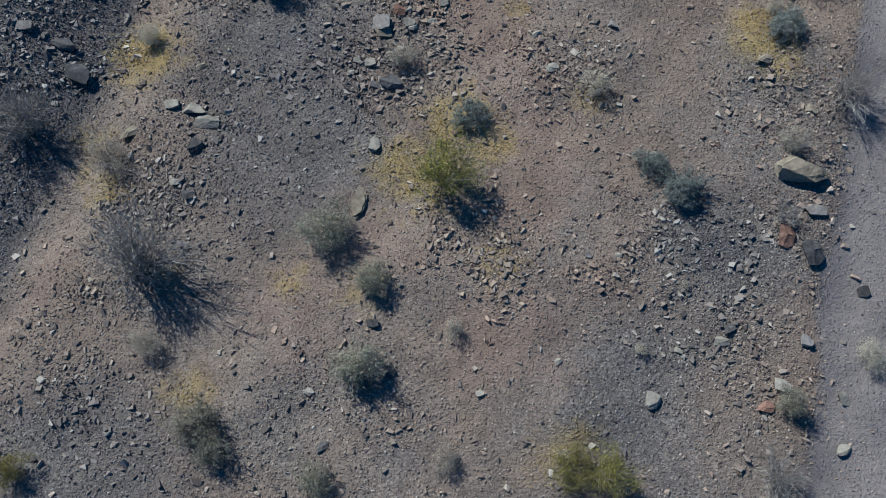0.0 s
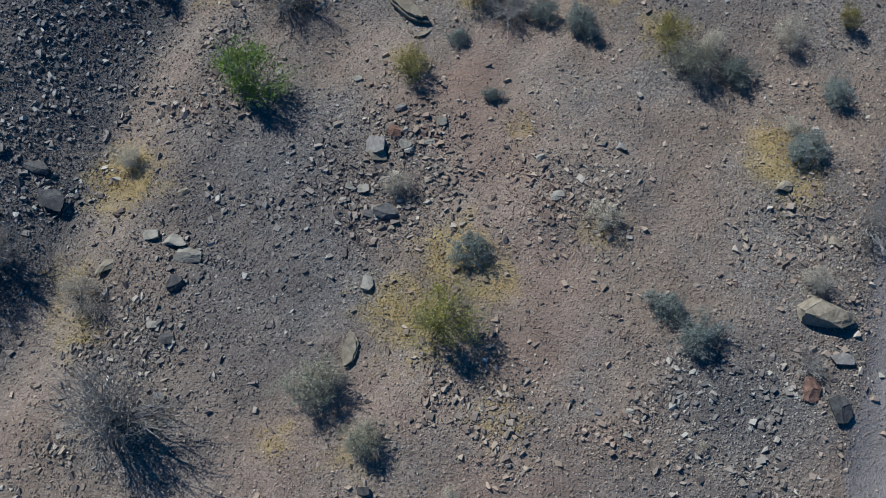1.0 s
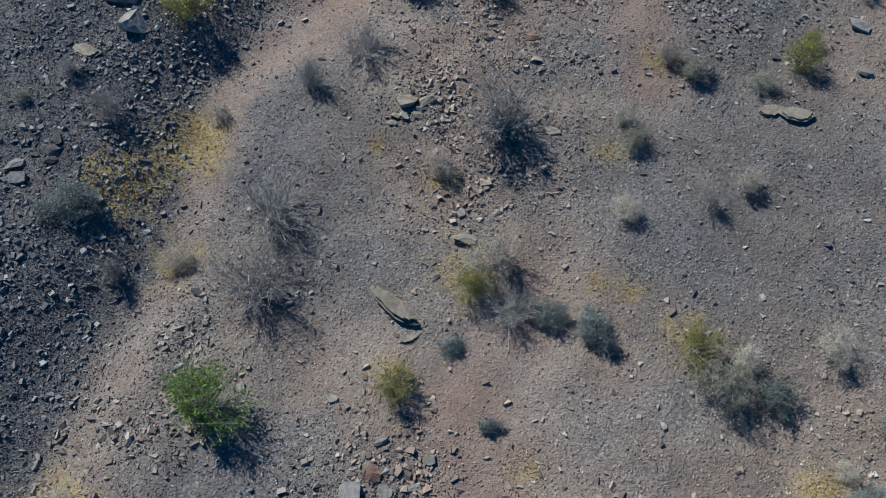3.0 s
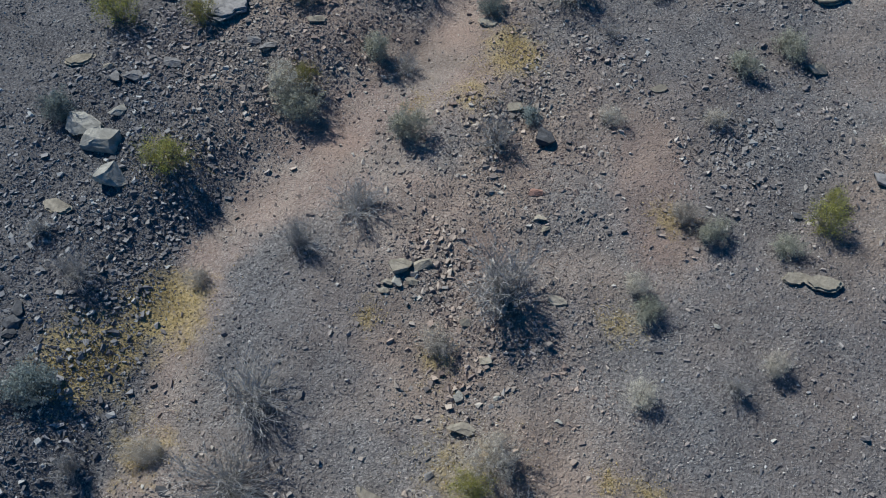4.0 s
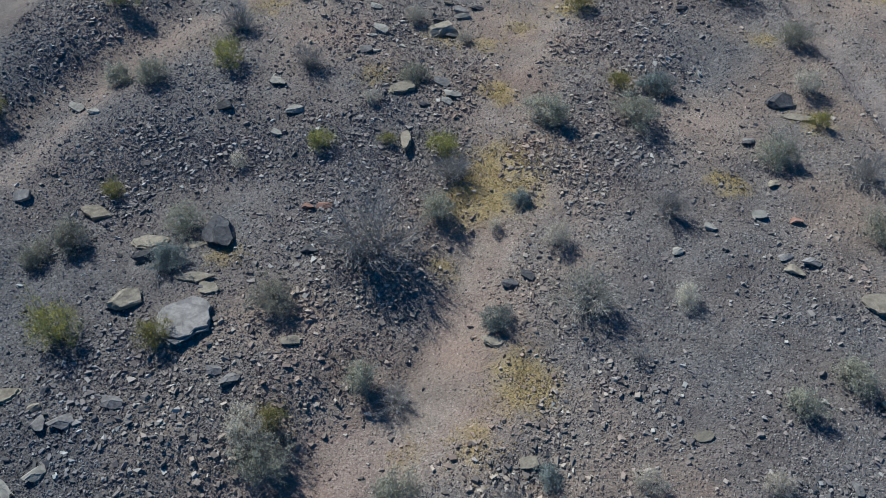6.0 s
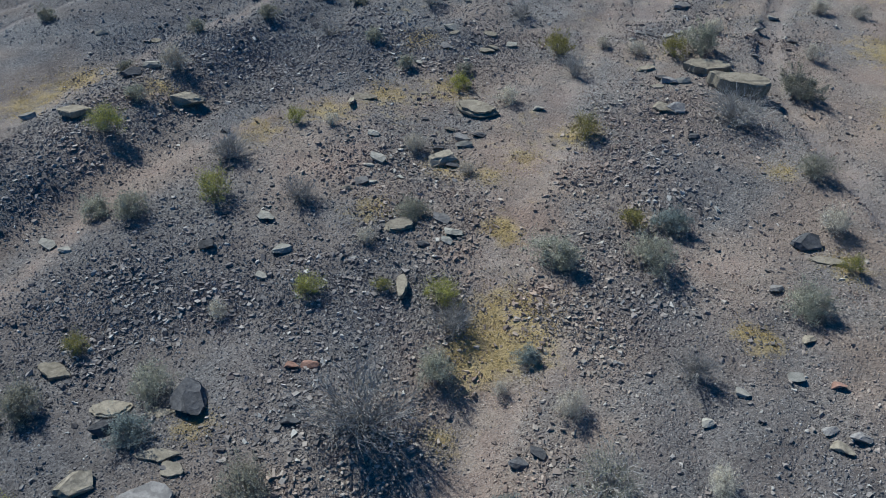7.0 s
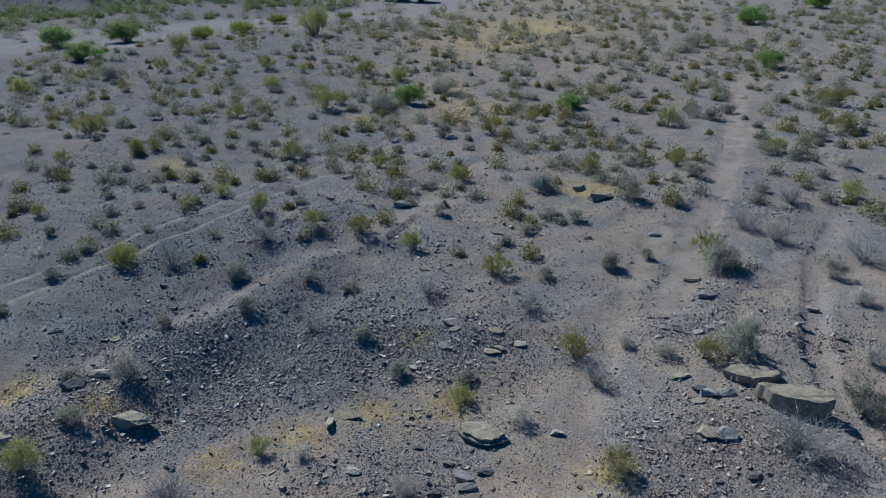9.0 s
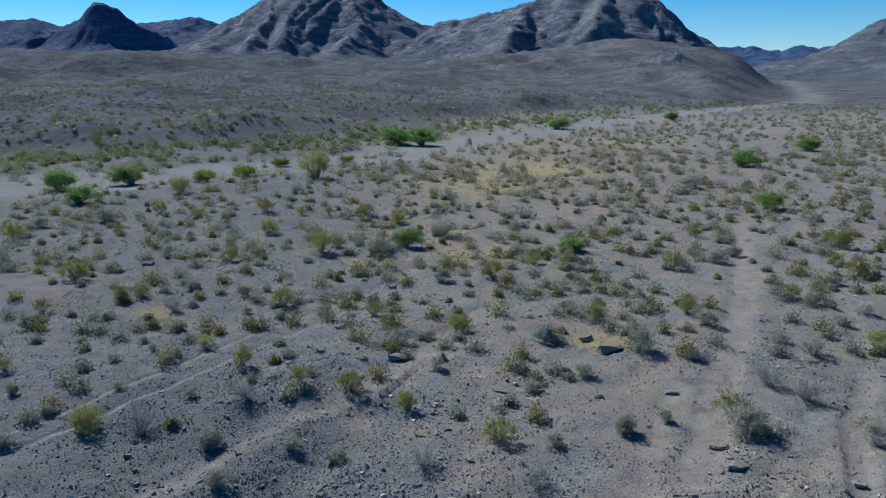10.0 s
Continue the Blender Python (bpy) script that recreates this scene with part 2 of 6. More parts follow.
def mountain_material(name, low, mid_tone, high, scree):
    mat, node, ramp, mix, maths, colour, bump = shader(name, 0.95)
    where = node("ShaderNodeNewGeometry").outputs["Position"]
    big = node("ShaderNodeTexNoise", (("Vector", where), ("Scale", 0.012), ("Detail", 8.0), ("Roughness", 0.65))).outputs["Fac"]
    stretch = node("ShaderNodeMapping", (("Vector", where), ("Scale", (0.02, 0.02, 0.09)), ("Rotation", (0.25, 0.65, 0.0)))).outputs["Vector"]
    beds = node("ShaderNodeTexNoise", (("Vector", stretch), ("Scale", 1.0), ("Detail", 9.0), ("Roughness", 0.72), ("Distortion", 0.6))).outputs["Fac"]
    crag = node("ShaderNodeTexNoise", (("Vector", where), ("Scale", 0.05), ("Detail", 9.0), ("Roughness", 0.72))).outputs["Fac"]
    tone = ramp(maths("ADD", maths("MULTIPLY", big, 0.4), maths("MULTIPLY", beds, 0.6)), (0.38, low), (0.5, mid_tone), (0.62, high))
    # gravel has gathered where the slope is gentle
    lie = node("ShaderNodeSeparateXYZ", (("Vector", node("ShaderNodeNewGeometry").outputs["Normal"]),)).outputs["Z"]
    tone = mix(ramp(maths("ADD", lie, maths("MULTIPLY", maths("SUBTRACT", crag, 0.5), 0.3)), (0.84, (0, 0, 0)), (0.96, (0.8, 0.8, 0.8))), tone, scree)
    tone = mix(1.0, tone, ramp(crag, (0.35, (0.72, 0.72, 0.74)), (0.55, (1, 1, 1))), "MULTIPLY")
    colour(tone)
    bump(maths("ADD", maths("MULTIPLY", beds, 1.0), crag), 1.0, 28.0)
    return mat


GROUND = ground_material()
STONES = {
    "tan": stone_material("tan_stone", (0.18, 0.162, 0.132), (0.32, 0.288, 0.235), 0.15),
    "pale": stone_material("pale_stone", (0.235, 0.228, 0.205), (0.385, 0.37, 0.33), 0.15),
    "grey": stone_material("grey_stone", (0.16, 0.155, 0.155), (0.29, 0.28, 0.27), 0.2),
    "dark": stone_material("dark_stone", (0.06, 0.062, 0.068), (0.14, 0.14, 0.145), 0.2),
    "red": stone_material("red_stone", (0.20, 0.12, 0.095), (0.34, 0.22, 0.18), 0.15),
}
GRAVEL = gravel_material()
BARK = plant_material("dry_grey_bark", (0.20, 0.188, 0.18), (0.42, 0.40, 0.375))
PALE_BARK = plant_material("bleached_grey_twig", (0.26, 0.25, 0.245), (0.52, 0.50, 0.48))
GREY_LEAF = plant_material("grey_green_leaf", (0.215, 0.22, 0.17), (0.38, 0.375, 0.31))
BLUE_LEAF = plant_material("blue_grey_leaf", (0.14, 0.17, 0.163), (0.27, 0.315, 0.303))
OLIVE_LEAF = plant_material("olive_leaf", (0.165, 0.16, 0.06), (0.30, 0.285, 0.115))
GREEN_LEAF = plant_material("green_leaf", (0.11, 0.18, 0.04), (0.27, 0.4, 0.1))
RIVER_LEAF = plant_material("dull_green_leaf", (0.10, 0.135, 0.05), (0.2, 0.245, 0.105))
DUSTY_LEAF = plant_material("dusty_scrub_leaf", (0.165, 0.168, 0.125), (0.31, 0.305, 0.24))
BRIGHT_LEAF = plant_material("yellow_green_leaf", (0.14, 0.16, 0.03), (0.30, 0.33, 0.06))
CREOSOTE_LEAF = plant_material("creosote_leaf", (0.205, 0.2, 0.06), (0.38, 0.36, 0.12))
PALE_TWIG = plant_material("pale_grey_twig", (0.2, 0.195, 0.19), (0.44, 0.43, 0.41))
DRY_STALK = plant_material("dry_straw", (0.35, 0.32, 0.265), (0.62, 0.58, 0.5))
GOLD_GRASS = plant_material("golden_dry_grass", (0.31, 0.24, 0.09), (0.56, 0.455, 0.2))
# brown rock with the blue of air haze mixed into its colours
HAZED_NEAR = mountain_material("hazed_brown_rock", (0.15, 0.168, 0.235), (0.26, 0.275, 0.34), (0.46, 0.46, 0.5), (0.185, 0.195, 0.24))
# farthest ranges: distance haze is painted in as bluer rock and scree
HAZED_FARTHEST = mountain_material("haze_blue_rock", (0.045, 0.105, 0.25), (0.08, 0.15, 0.33), (0.135, 0.215, 0.41), (0.12, 0.165, 0.28))
HAZED_FAR = mountain_material("hazed_mountain_rock", (0.095, 0.135, 0.24), (0.15, 0.19, 0.32), (0.25, 0.285, 0.41), (0.15, 0.172, 0.245))


# ---- shape of the land ----
def lattice(ix, iy, seed):
    n = (ix.astype(np.int64) * 374761393 + iy.astype(np.int64) * 668265263 + seed * 1274126177) & 0xFFFFFFFF
    n = ((n ^ (n >> 13)) * 1103515245) & 0xFFFFFFFF
    return ((n ^ (n >> 16)) & 0xFFFF) / 65535.0


def value_noise(x, y, seed):
    ix, iy = np.floor(x), np.floor(y)
    fx, fy = x - ix, y - iy
    fx, fy = fx * fx * (3 - 2 * fx), fy * fy * (3 - 2 * fy)
    top = lattice(ix, iy, seed) * (1 - fx) + lattice(ix + 1, iy, seed) * fx
    low = lattice(ix, iy + 1, seed) * (1 - fx) + lattice(ix + 1, iy + 1, seed) * fx
    return top * (1 - fy) + low * fy


def fbm(x, y, size, octaves=4, seed=1, rough=0.5):
    total, weight, amount = 0.0, 0.0, 1.0
    for k in range(octaves):
        f = 2.0 ** k / size
        total = total + amount * (value_noise(x * f + 17.3 * k, y * f - 9.1 * k, seed + k) - 0.5)
        weight += amount
        amount *= rough
    return total / weight * 2


def ridged(x, y, size, octaves=5, seed=1):
    total, amount = 0.0, 0.5
    for k in range(octaves):
        f = 2.0 ** k / size
        total = total + amount * (1 - np.abs(2 * value_noise(x * f + 5.7 * k, y * f + 3.3 * k, seed + k) - 1))
        amount *= 0.5
    return total


def step(lo, hi, v):
    t = np.clip((v - lo) / (hi - lo), 0, 1)
    return t * t * (3 - 2 * t)


def along(x, y, line):
    """Distance to a line of points, positive on its left (walking along it)."""
    best, sign = np.full_like(x, 1e9), np.ones_like(x)
    for (ax, ay), (bx, by) in zip(line, line[1:]):
        dx, dy = bx - ax, by - ay
        t = np.clip(((x - ax) * dx + (y - ay) * dy) / (dx * dx + dy * dy), 0, 1)
        d = np.hypot(x - ax - t * dx, y - ay - t * dy)
        nearer = d < best
        best = np.where(nearer, d, best)
        sign = np.where(nearer, np.where(dx * (y - ay) - dy * (x - ax) > 0, 1.0, -1.0), sign)
    return best * sign


GULLY = [(-11, 0), (-8.4, 6.9), (-7.8, 9.1), (-7.2, 11), (-6.9, 13.5), (-6.5, 14.6), (-5.7, 16.5), (-5.4, 18.8), (-5.3, 20.7), (-4.4, 22), (-3.6, 23), (-2.4, 24.4), (-1.4, 25.6), (-0.5, 27.8), (0.4, 30.3)]
TRAIL = [(-0.9, 23.5), (0.1, 27.5), (0.7, 30.1), (1.3, 34.5), (1.6, 36.5), (2.1, 38.2), (2.8, 40.1), (3.4, 42.7), (5.2, 48), (6.6, 51.8), (9, 57)]
GULLY_WEST = [(-14.5, 29), (-11.6, 35), (-10.8, 37), (-9.9, 38.5), (-9, 40.5), (-7.8, 44.1), (-6, 48.5), (-4, 54)]
GULLY_FAR = [(-15, 42), (-12.2, 46.2), (-10.2, 49.2), (-8, 52.5), (-5.8, 55.3), (-3.7, 58.7), (-1.6, 63)]
WASH = [(6.8, -4), (7.6, 2), (8.8, 6.5), (9.7, 9.5), (10.6, 12), (13, 20), (13.4, 28), (12.2, 36), (11.5, 40), (10.9, 43.5), (11.5, 47), (14.5, 54), (18.3, 60), (20.8, 67), (27.6, 91), (33.4, 115), (45, 150)]
WASH_SIDE = [(7.5, 50), (10.6, 57.3), (13.4, 63.3), (15.8, 69), (18.2, 76), (24, 92)]
RIVER = [(-240, 70), (-120, 98), (-66, 115), (-42, 128), (-14, 155), (6, 195), (36, 240), (72, 290), (112, 338), (168, 405), (250, 600), (480, 1180), (900, 2200), (1950, 4800)]
CREST = [(-11.5, 32), (-10.9, 34.5), (-10.3, 36.8), (-9, 39.1), (-6, 41.6), (-3.3, 43.1), (-1, 44)]
CREST_FAR = [(-14.5, 41), (-13.1, 43.2), (-11.7, 45.6), (-9.8, 48.5), (-7.6, 51.8), (-5.4, 54.6), (-3.3, 58), (-1.2, 62.2), (1, 67)]
TRACK_A = [(-30, 32), (-17.9, 50.4), (-16, 53.3), (-11.6, 61.2), (-4.9, 73.2), (2, 84)]
TRACK_B = [(-29, 30.6), (-17.1, 49), (-15.2, 51.7), (-11.2, 58.6), (-7.0, 66.8), (3.4, 83)]


def ridge_line(points):
    """Crest of a ridge: rows of (direction, rise, distance), as a viewer at the end of the way sees them, brought to metres."""
    return [(px * far, 28.4 + far, 12.5 + py * far) for px, py, far in points]


def ridge_rise(x, y, crest, fall, power=1.2, spurs=0.0, size=100.0, seed=1):
    """Height of a ridge with that crest, which falls away on both sides; spurs run down from it."""
    best, s0 = np.full_like(x, -1e3), 0.0
    wander = size * 0.5 * fbm(x, y, size * 1.6, 3, seed) if spurs else 0.0
    for (ax, ay, ah), (bx, by, bh) in zip(crest, crest[1:]):
        dx, dy = bx - ax, by - ay
        long = math.hypot(dx, dy)
        t = ((x - ax) * dx + (y - ay) * dy) / (long * long)
        tc = np.clip(t, 0, 1)
        d = np.hypot(x - ax - tc * dx, y - ay - tc * dy)
        h = ah + (bh - ah) * tc
        if spurs:
            s = s0 + np.clip(t, -1, 2) * long + wander
            rib = 0.65 * np.abs(2 * value_noise(s / size, d / (4 * size), seed + 3) - 1) + 0.35 * np.abs(2 * value_noise(s / (0.37 * size), d / (2 * size), seed + 5) - 1)
            d = d * (1 + spurs * (0.9 - 2.0 * rib))
        fade = np.minimum(1 - d * fall / np.maximum(h, 1.0), 1)
        best = np.maximum(best, np.maximum(h, 1.0) * np.where(fade > 0, np.abs(fade) ** power, fade))
        s0 += long
    return best


FOOTHILL = ridge_line([(-0.03, 0.01, 1100), (0.04, 0.02, 950), (0.10, 0.034, 850), (0.15, 0.043, 800), (0.2, 0.045, 760), (0.247, 0.032, 660), (0.285, 0.015, 540), (0.32, -0.004, 440), (0.34, -0.02, 372)])


def land(x, y):
    """Height of the ground."""
    x, y = np.asarray(x, float), np.asarray(y, float)
    far = step(60, 140, np.hypot(x, y - 30))
    z = 0.22 * fbm(x, y, 7.0, 4, 3) * (1 - far) + 0.7 * fbm(x, y, 26.0, 4, 11) * far - 0.1
    z = z + 0.05 * fbm(x, y, 1.1, 3, 23) * (1 - far)
    d = along(x, y, GULLY)
    z = z - 0.28 * np.exp(-(d / 1.2) ** 2) + 0.25 * step(0.0, 2.6, d) * (1 - step(4.5, 9, d)) * (1 - step(28, 33, y))
    z = z + 0.11 * step(-0.16, 0.1, d) * (1 - step(0.5, 2.2, d)) * step(25.0, 27.0, y) * (1 - step(30.0, 31.5, y))
    d = along(x, y, GULLY_WEST)
    z = z - 0.36 * np.exp(-(d / 1.3) ** 2) + 0.2 * step(0.0, 2.6, d) * (1 - step(3.0, 7, d)) * step(28, 33, y)
    d = along(x, y, GULLY_FAR)
    z = z - 0.15 * np.exp(-(d / 1.3) ** 2) + 0.15 * step(0.0, 2.6, d) * (1 - step(3.0, 6, d)) * step(41, 46, y)
    d = along(x, y, TRAIL)
    z = z - 0.08 * np.exp(-(d / 0.8) ** 2)
    d = np.abs(along(x, y, WASH))
    wide = 1.4 - 1.0 * step(24, 38, y)
    z = z - 0.16 * (1 - step(wide * 0.7, wide * 1.35, d)) * (1 - step(90, 140, y)) * (1 - 0.5 * step(30, 40, y)) * (1 + 1.5 * np.exp(-((y - 45) / 7) ** 2))
    d = np.abs(along(x, y, WASH_SIDE))
    z = z - 0.08 * (1 - step(0.4, 1.1, d))
    for line in (TRACK_A, TRACK_B):
        z = z - 0.05 * np.exp(-(along(x, y, line) / 0.16) ** 2)
    # the dry river, the terrace behind it and the long rise to the mountains
    d = along(x, y, RIVER)
    reach = np.clip(7.5 - 0.12 * x, 8.5, 16.0) + 0.018 * np.clip(y - 200, 0, None)
    z = z - (1.0 - 0.75 * step(130, 200, y)) * (1 - step(reach * 0.7, reach * 1.5, np.abs(d))) * far
    behind = step(24, 44, d - 16 * fbm(x, y, 38.0, 3, 31) - 5) * step(90, 140, y)
    z = z + behind * (4.4 + 5.5 * (ridged(x, y, 46.0, 4, 41) - 0.6) + 0.7 * fbm(x, y, 16.0, 3, 43))
    z = z + 3.0 * step(18, 36, d) * (1 - step(70, 220, d)) * (ridged(x, y, 34.0, 3, 45) - 0.35) * step(90, 140, y)
    rise = np.clip(d - 60, 0, None)
    z = z + behind * (rise * 0.034 + 5 * fbm(x, y, 150.0, 4, 51) * np.clip(rise / 250, 0, 1))
    z = z + behind * np.clip(rise / 300, 0, 1) * ((42 * (ridged(x, y, 210.0, 5, 57) - 0.55) + 9 * (ridged(x, y, 70.0, 4, 59) - 0.55)) * (1 - step(0.30, 0.42, x / np.maximum(y, 1.0))))
    z = z + step(300, 1500, y) * np.clip(y - 300, 0, None) * 0.008
    away = y > 300
    if away.any():
        hx, hy = x[away], y[away]
        hill = ridge_rise(hx, hy, FOOTHILL, 0.13, 1.15, 0.6, 60.0, 131) + 4.5 * fbm(hx, hy, 30.0, 4, 133) + 13 * (ridged(hx, hy, 90.0, 4, 135) - 0.6)
        hill = hill * step(8, 60, d[away])
        z[away] = np.where(hill > z[away], hill, z[away] + 0.15 * np.maximum(hill - z[away] + 6, 0) ** 2 / 12 * (hill > z[away] - 6))
    z = z + 0.11 * fbm(x, y, 1.3, 3, 103) * (1 - 0.8 * step(80, 150, y)) + 0.16 * fbm(x, y, 5.0, 2, 105) * step(34, 44, y) * (1 - step(90, 150, y))
    return z


SOIL, STRAW, RUBBLE, COOL, RUST = [], [], [], [], []


def tan_soil(x, y, r):
    SOIL.append((x, y, r))


def straw(x, y, r):
    STRAW.append((x, y, r))


def rubble(x, y, r):
    RUBBLE.append((x, y, r))


def cool_gravel(x, y, r):
    COOL.append((x, y, r))


def red_soil(x, y, r):
    RUST.append((x, y, r))


# patches of loose rubble, dry grass, bare tan soil and reddish soil
red_soil(4.5, 23.6, 0.9)
red_soil(4.5, 22.4, 1.0)
red_soil(4.7, 21.2, 0.9)
red_soil(2.2, 9.4, 1.0)
red_soil(1.6, 7.8, 0.9)
red_soil(1.2, 5.4, 1.3)
red_soil(1.1, 12.2, 1.2)
red_soil(0.6, 13.8, 0.9)
red_soil(-2.4, 23.6, 0.8)
red_soil(0.3, 27.0, 0.8)
red_soil(0.9, 20.8, 0.8)
red_soil(2.1, 36.5, 1.0)
rubble(0.7, 7.1, 1.3)
rubble(-1.3, 11.3, 1.4)
rubble(-5.2, 9.6, 1.7)
rubble(7.5, 10.1, 1.2)
rubble(4.5, 7.0, 1.4)
rubble(5.4, 5.4, 1.4)
rubble(-2.2, 4.5, 1.1)
rubble(-7.4, 4.9, 1.5)
rubble(-8.6, 11.9, 1.6)
rubble(2.1, 10.9, 1.1)
rubble(-6.0, 8.4, 1.2)
rubble(6.9, 7.4, 1.0)
rubble(-0.9, 12.0, 1.1)
rubble(2.2, 11.2, 0.9)
rubble(-5.3, 14.3, 1.5)
rubble(-8.4, 15.8, 1.7)
rubble(7.5, 10.5, 1.1)
rubble(-7.9, 13.9, 1.3)
rubble(1.5, 19.4, 1.1)
rubble(-0.3, 23.3, 1.3)
rubble(2.4, 24.6, 1.4)
rubble(6.9, 23.8, 1.6)
rubble(-0.7, 20.3, 0.9)
rubble(-7.5, 22.6, 1.8)
rubble(-6.1, 24.4, 1.9)
rubble(0.9, 18.7, 1.1)
rubble(-7.1, 20.4, 1.5)
rubble(2.1, 21.7, 0.8)
rubble(0.5, 21.9, 1.1)
rubble(-5.1, 25.8, 1.4)
rubble(4.4, 34.3, 1.7)
rubble(3.0, 32.6, 1.3)
rubble(-2.1, 29.4, 1.6)
rubble(-6.2, 25.6, 1.6)
rubble(3.0, 25.6, 1.6)
rubble(7.9, 28.9, 1.3)
rubble(-0.4, 35.7, 1.5)
rubble(1.7, 29.2, 0.9)
rubble(5.1, 37.6, 1.6)
rubble(-8.3, 32.7, 1.6)
rubble(-5.8, 33.2, 1.4)
rubble(-8.1, 34.7, 1.2)
rubble(-2.4, 31.7, 1.3)
rubble(-8.7, 31.2, 1.2)
rubble(-3.8, 33.9, 1.2)
rubble(-0.4, 35.6, 1.6)
rubble(4.8, 38.6, 1.8)
rubble(3.9, 32.9, 1.6)
rubble(-6.4, 47.1, 2.6)
rubble(0.7, 47.4, 2.1)
rubble(8.2, 50.2, 2.1)
rubble(-12.1, 42.0, 2.4)
rubble(-1.7, 38.1, 1.7)
rubble(7.4, 41.9, 1.6)
rubble(-12.2, 38.4, 1.9)
rubble(7.9, 48.8, 1.6)
rubble(12.4, 48.1, 1.4)
rubble(-2.4, 39.2, 1.6)
rubble(0.0, 46.5, 1.6)
rubble(-5.9, 46.6, 2.2)
rubble(7.7, 41.4, 1.4)
rubble(5.2, 38.6, 1.3)
rubble(-6.9, 43.7, 1.6)
rubble(5.7, 42.4, 1.2)
rubble(-1.5, 41.1, 1.4)
rubble(0.6, 50.4, 1.8)
rubble(-12.6, 52.7, 2.2)
rubble(-6.9, 56.1, 1.8)
rubble(14.2, 59.8, 2.3)
rubble(-10.1, 46.5, 2.4)
rubble(-6.9, 50.2, 2.6)
rubble(8.4, 49.9, 2.3)
rubble(-2.3, 47.1, 2.7)
rubble(-9.6, 57.0, 2.6)
rubble(0.1, 54.7, 2.7)
rubble(-6.3, 59.3, 1.9)
straw(-0.9, 8.9, 0.6)
straw(1.1, 9.3, 0.5)
straw(1.0, 6.8, 0.6)
straw(3.1, 10.5, 0.5)
straw(-6.7, 8.3, 0.6)
straw(7.1, 11.2, 0.6)
straw(-5.2, 6.6, 0.4)
straw(-6.5, 11.5, 0.9)
straw(-0.3, 8.4, 0.9)
straw(0.4, 10.0, 0.8)
straw(6.7, 12.1, 0.8)
straw(-7.2, 9.4, 0.6)
straw(2.2, 3.3, 0.7)
straw(-2.8, 6.4, 0.4)
straw(-4.5, 4.3, 0.6)
straw(-1.5, 6.2, 0.5)
straw(-5.2, 16.6, 0.7)
straw(-6.6, 18.2, 0.9)
straw(0.6, 16.4, 0.9)
straw(3.1, 16.3, 0.3)
straw(3.8, 16.1, 0.3)
straw(4.8, 15.1, 0.7)
straw(7.0, 12.3, 0.6)
straw(-5.2, 19.3, 0.8)
straw(-6.4, 11.8, 0.7)
straw(-0.7, 14.4, 0.5)
straw(0.1, 10.0, 0.5)
straw(1.6, 12.7, 0.4)
straw(-5.5, 19.7, 0.8)
straw(-6.6, 18.3, 0.8)
straw(1.5, 26.3, 0.8)
straw(-5.2, 29.4, 0.5)
straw(-3.4, 25.2, 0.5)
straw(4.8, 21.7, 0.5)
straw(-5.9, 22.8, 0.7)
straw(3.5, 19.2, 0.5)
straw(-0.0, 18.4, 0.5)
straw(-1.3, 19.3, 0.3)
straw(1.3, 32.3, 1.1)
straw(0.3, 31.3, 0.6)
straw(1.3, 35.8, 0.5)
straw(-0.2, 29.4, 0.5)
straw(-0.7, 24.8, 0.4)
straw(10.0, 34.8, 0.7)
straw(7.0, 32.3, 0.5)
straw(1.7, 26.4, 0.7)
straw(0.6, 24.9, 0.6)
straw(-2.6, 43.5, 0.8)
straw(-0.3, 43.6, 0.9)
straw(-0.5, 38.9, 0.7)
straw(3.9, 40.8, 0.8)
straw(4.9, 36.5, 0.5)
straw(1.6, 33.1, 0.8)
straw(-4.5, 42.0, 0.8)
straw(-1.6, 47.2, 0.8)
straw(1.2, 32.2, 1.1)
straw(1.2, 36.1, 0.6)
straw(9.6, 39.0, 0.6)
straw(7.0, 32.3, 0.5)
straw(-2.3, 36.6, 0.7)
straw(0.9, 38.4, 0.6)
straw(2.0, 39.4, 0.6)
straw(-10.4, 43.0, 0.9)
straw(-13.6, 43.8, 1.1)
straw(0.4, 31.6, 0.6)
straw(-6.3, 40.7, 0.9)
straw(-14.8, 42.3, 1.1)
straw(1.9, 114.9, 11.5)
straw(10.9, 131.5, 10.4)
straw(-1.9, 88.1, 2.8)
straw(-7.5, 77.8, 1.6)
straw(6.5, 62.8, 1.7)
straw(-17.2, 66.2, 1.9)
straw(0.0, 80.5, 4.2)
tan_soil(1.9, 9.0, 1.5)
tan_soil(1.2, 5.3, 1.6)
tan_soil(-0.9, 7.3, 1.0)
tan_soil(-2.3, 6.0, 1.2)
tan_soil(-3.9, 4.8, 1.0)
tan_soil(1.4, 14.4, 2.2)
tan_soil(0.9, 11.7, 1.5)
tan_soil(-1.5, 14.8, 0.9)
tan_soil(-3.5, 22.6, 1.1)
tan_soil(4.4, 23.4, 1.1)
tan_soil(0.2, 25.6, 1.6)
tan_soil(-0.6, 21.4, 1.3)
tan_soil(4.7, 20.8, 0.9)
tan_soil(2.4, 39.0, 2.0)
tan_soil(1.3, 34.9, 1.4)
tan_soil(2.4, 31.9, 1.4)
tan_soil(6.7, 34.7, 1.6)
tan_soil(-4.2, 39.3, 2.2)
tan_soil(-3.9, 22.0, 0.7)
tan_soil(-2.7, 23.5, 0.7)
tan_soil(-1.4, 24.9, 0.8)
tan_soil(-4.9, 20.7, 0.7)
tan_soil(-1.6, 22.4, 0.9)
tan_soil(-2.8, 23.9, 1.1)
tan_soil(-1.9, 25.4, 0.7)
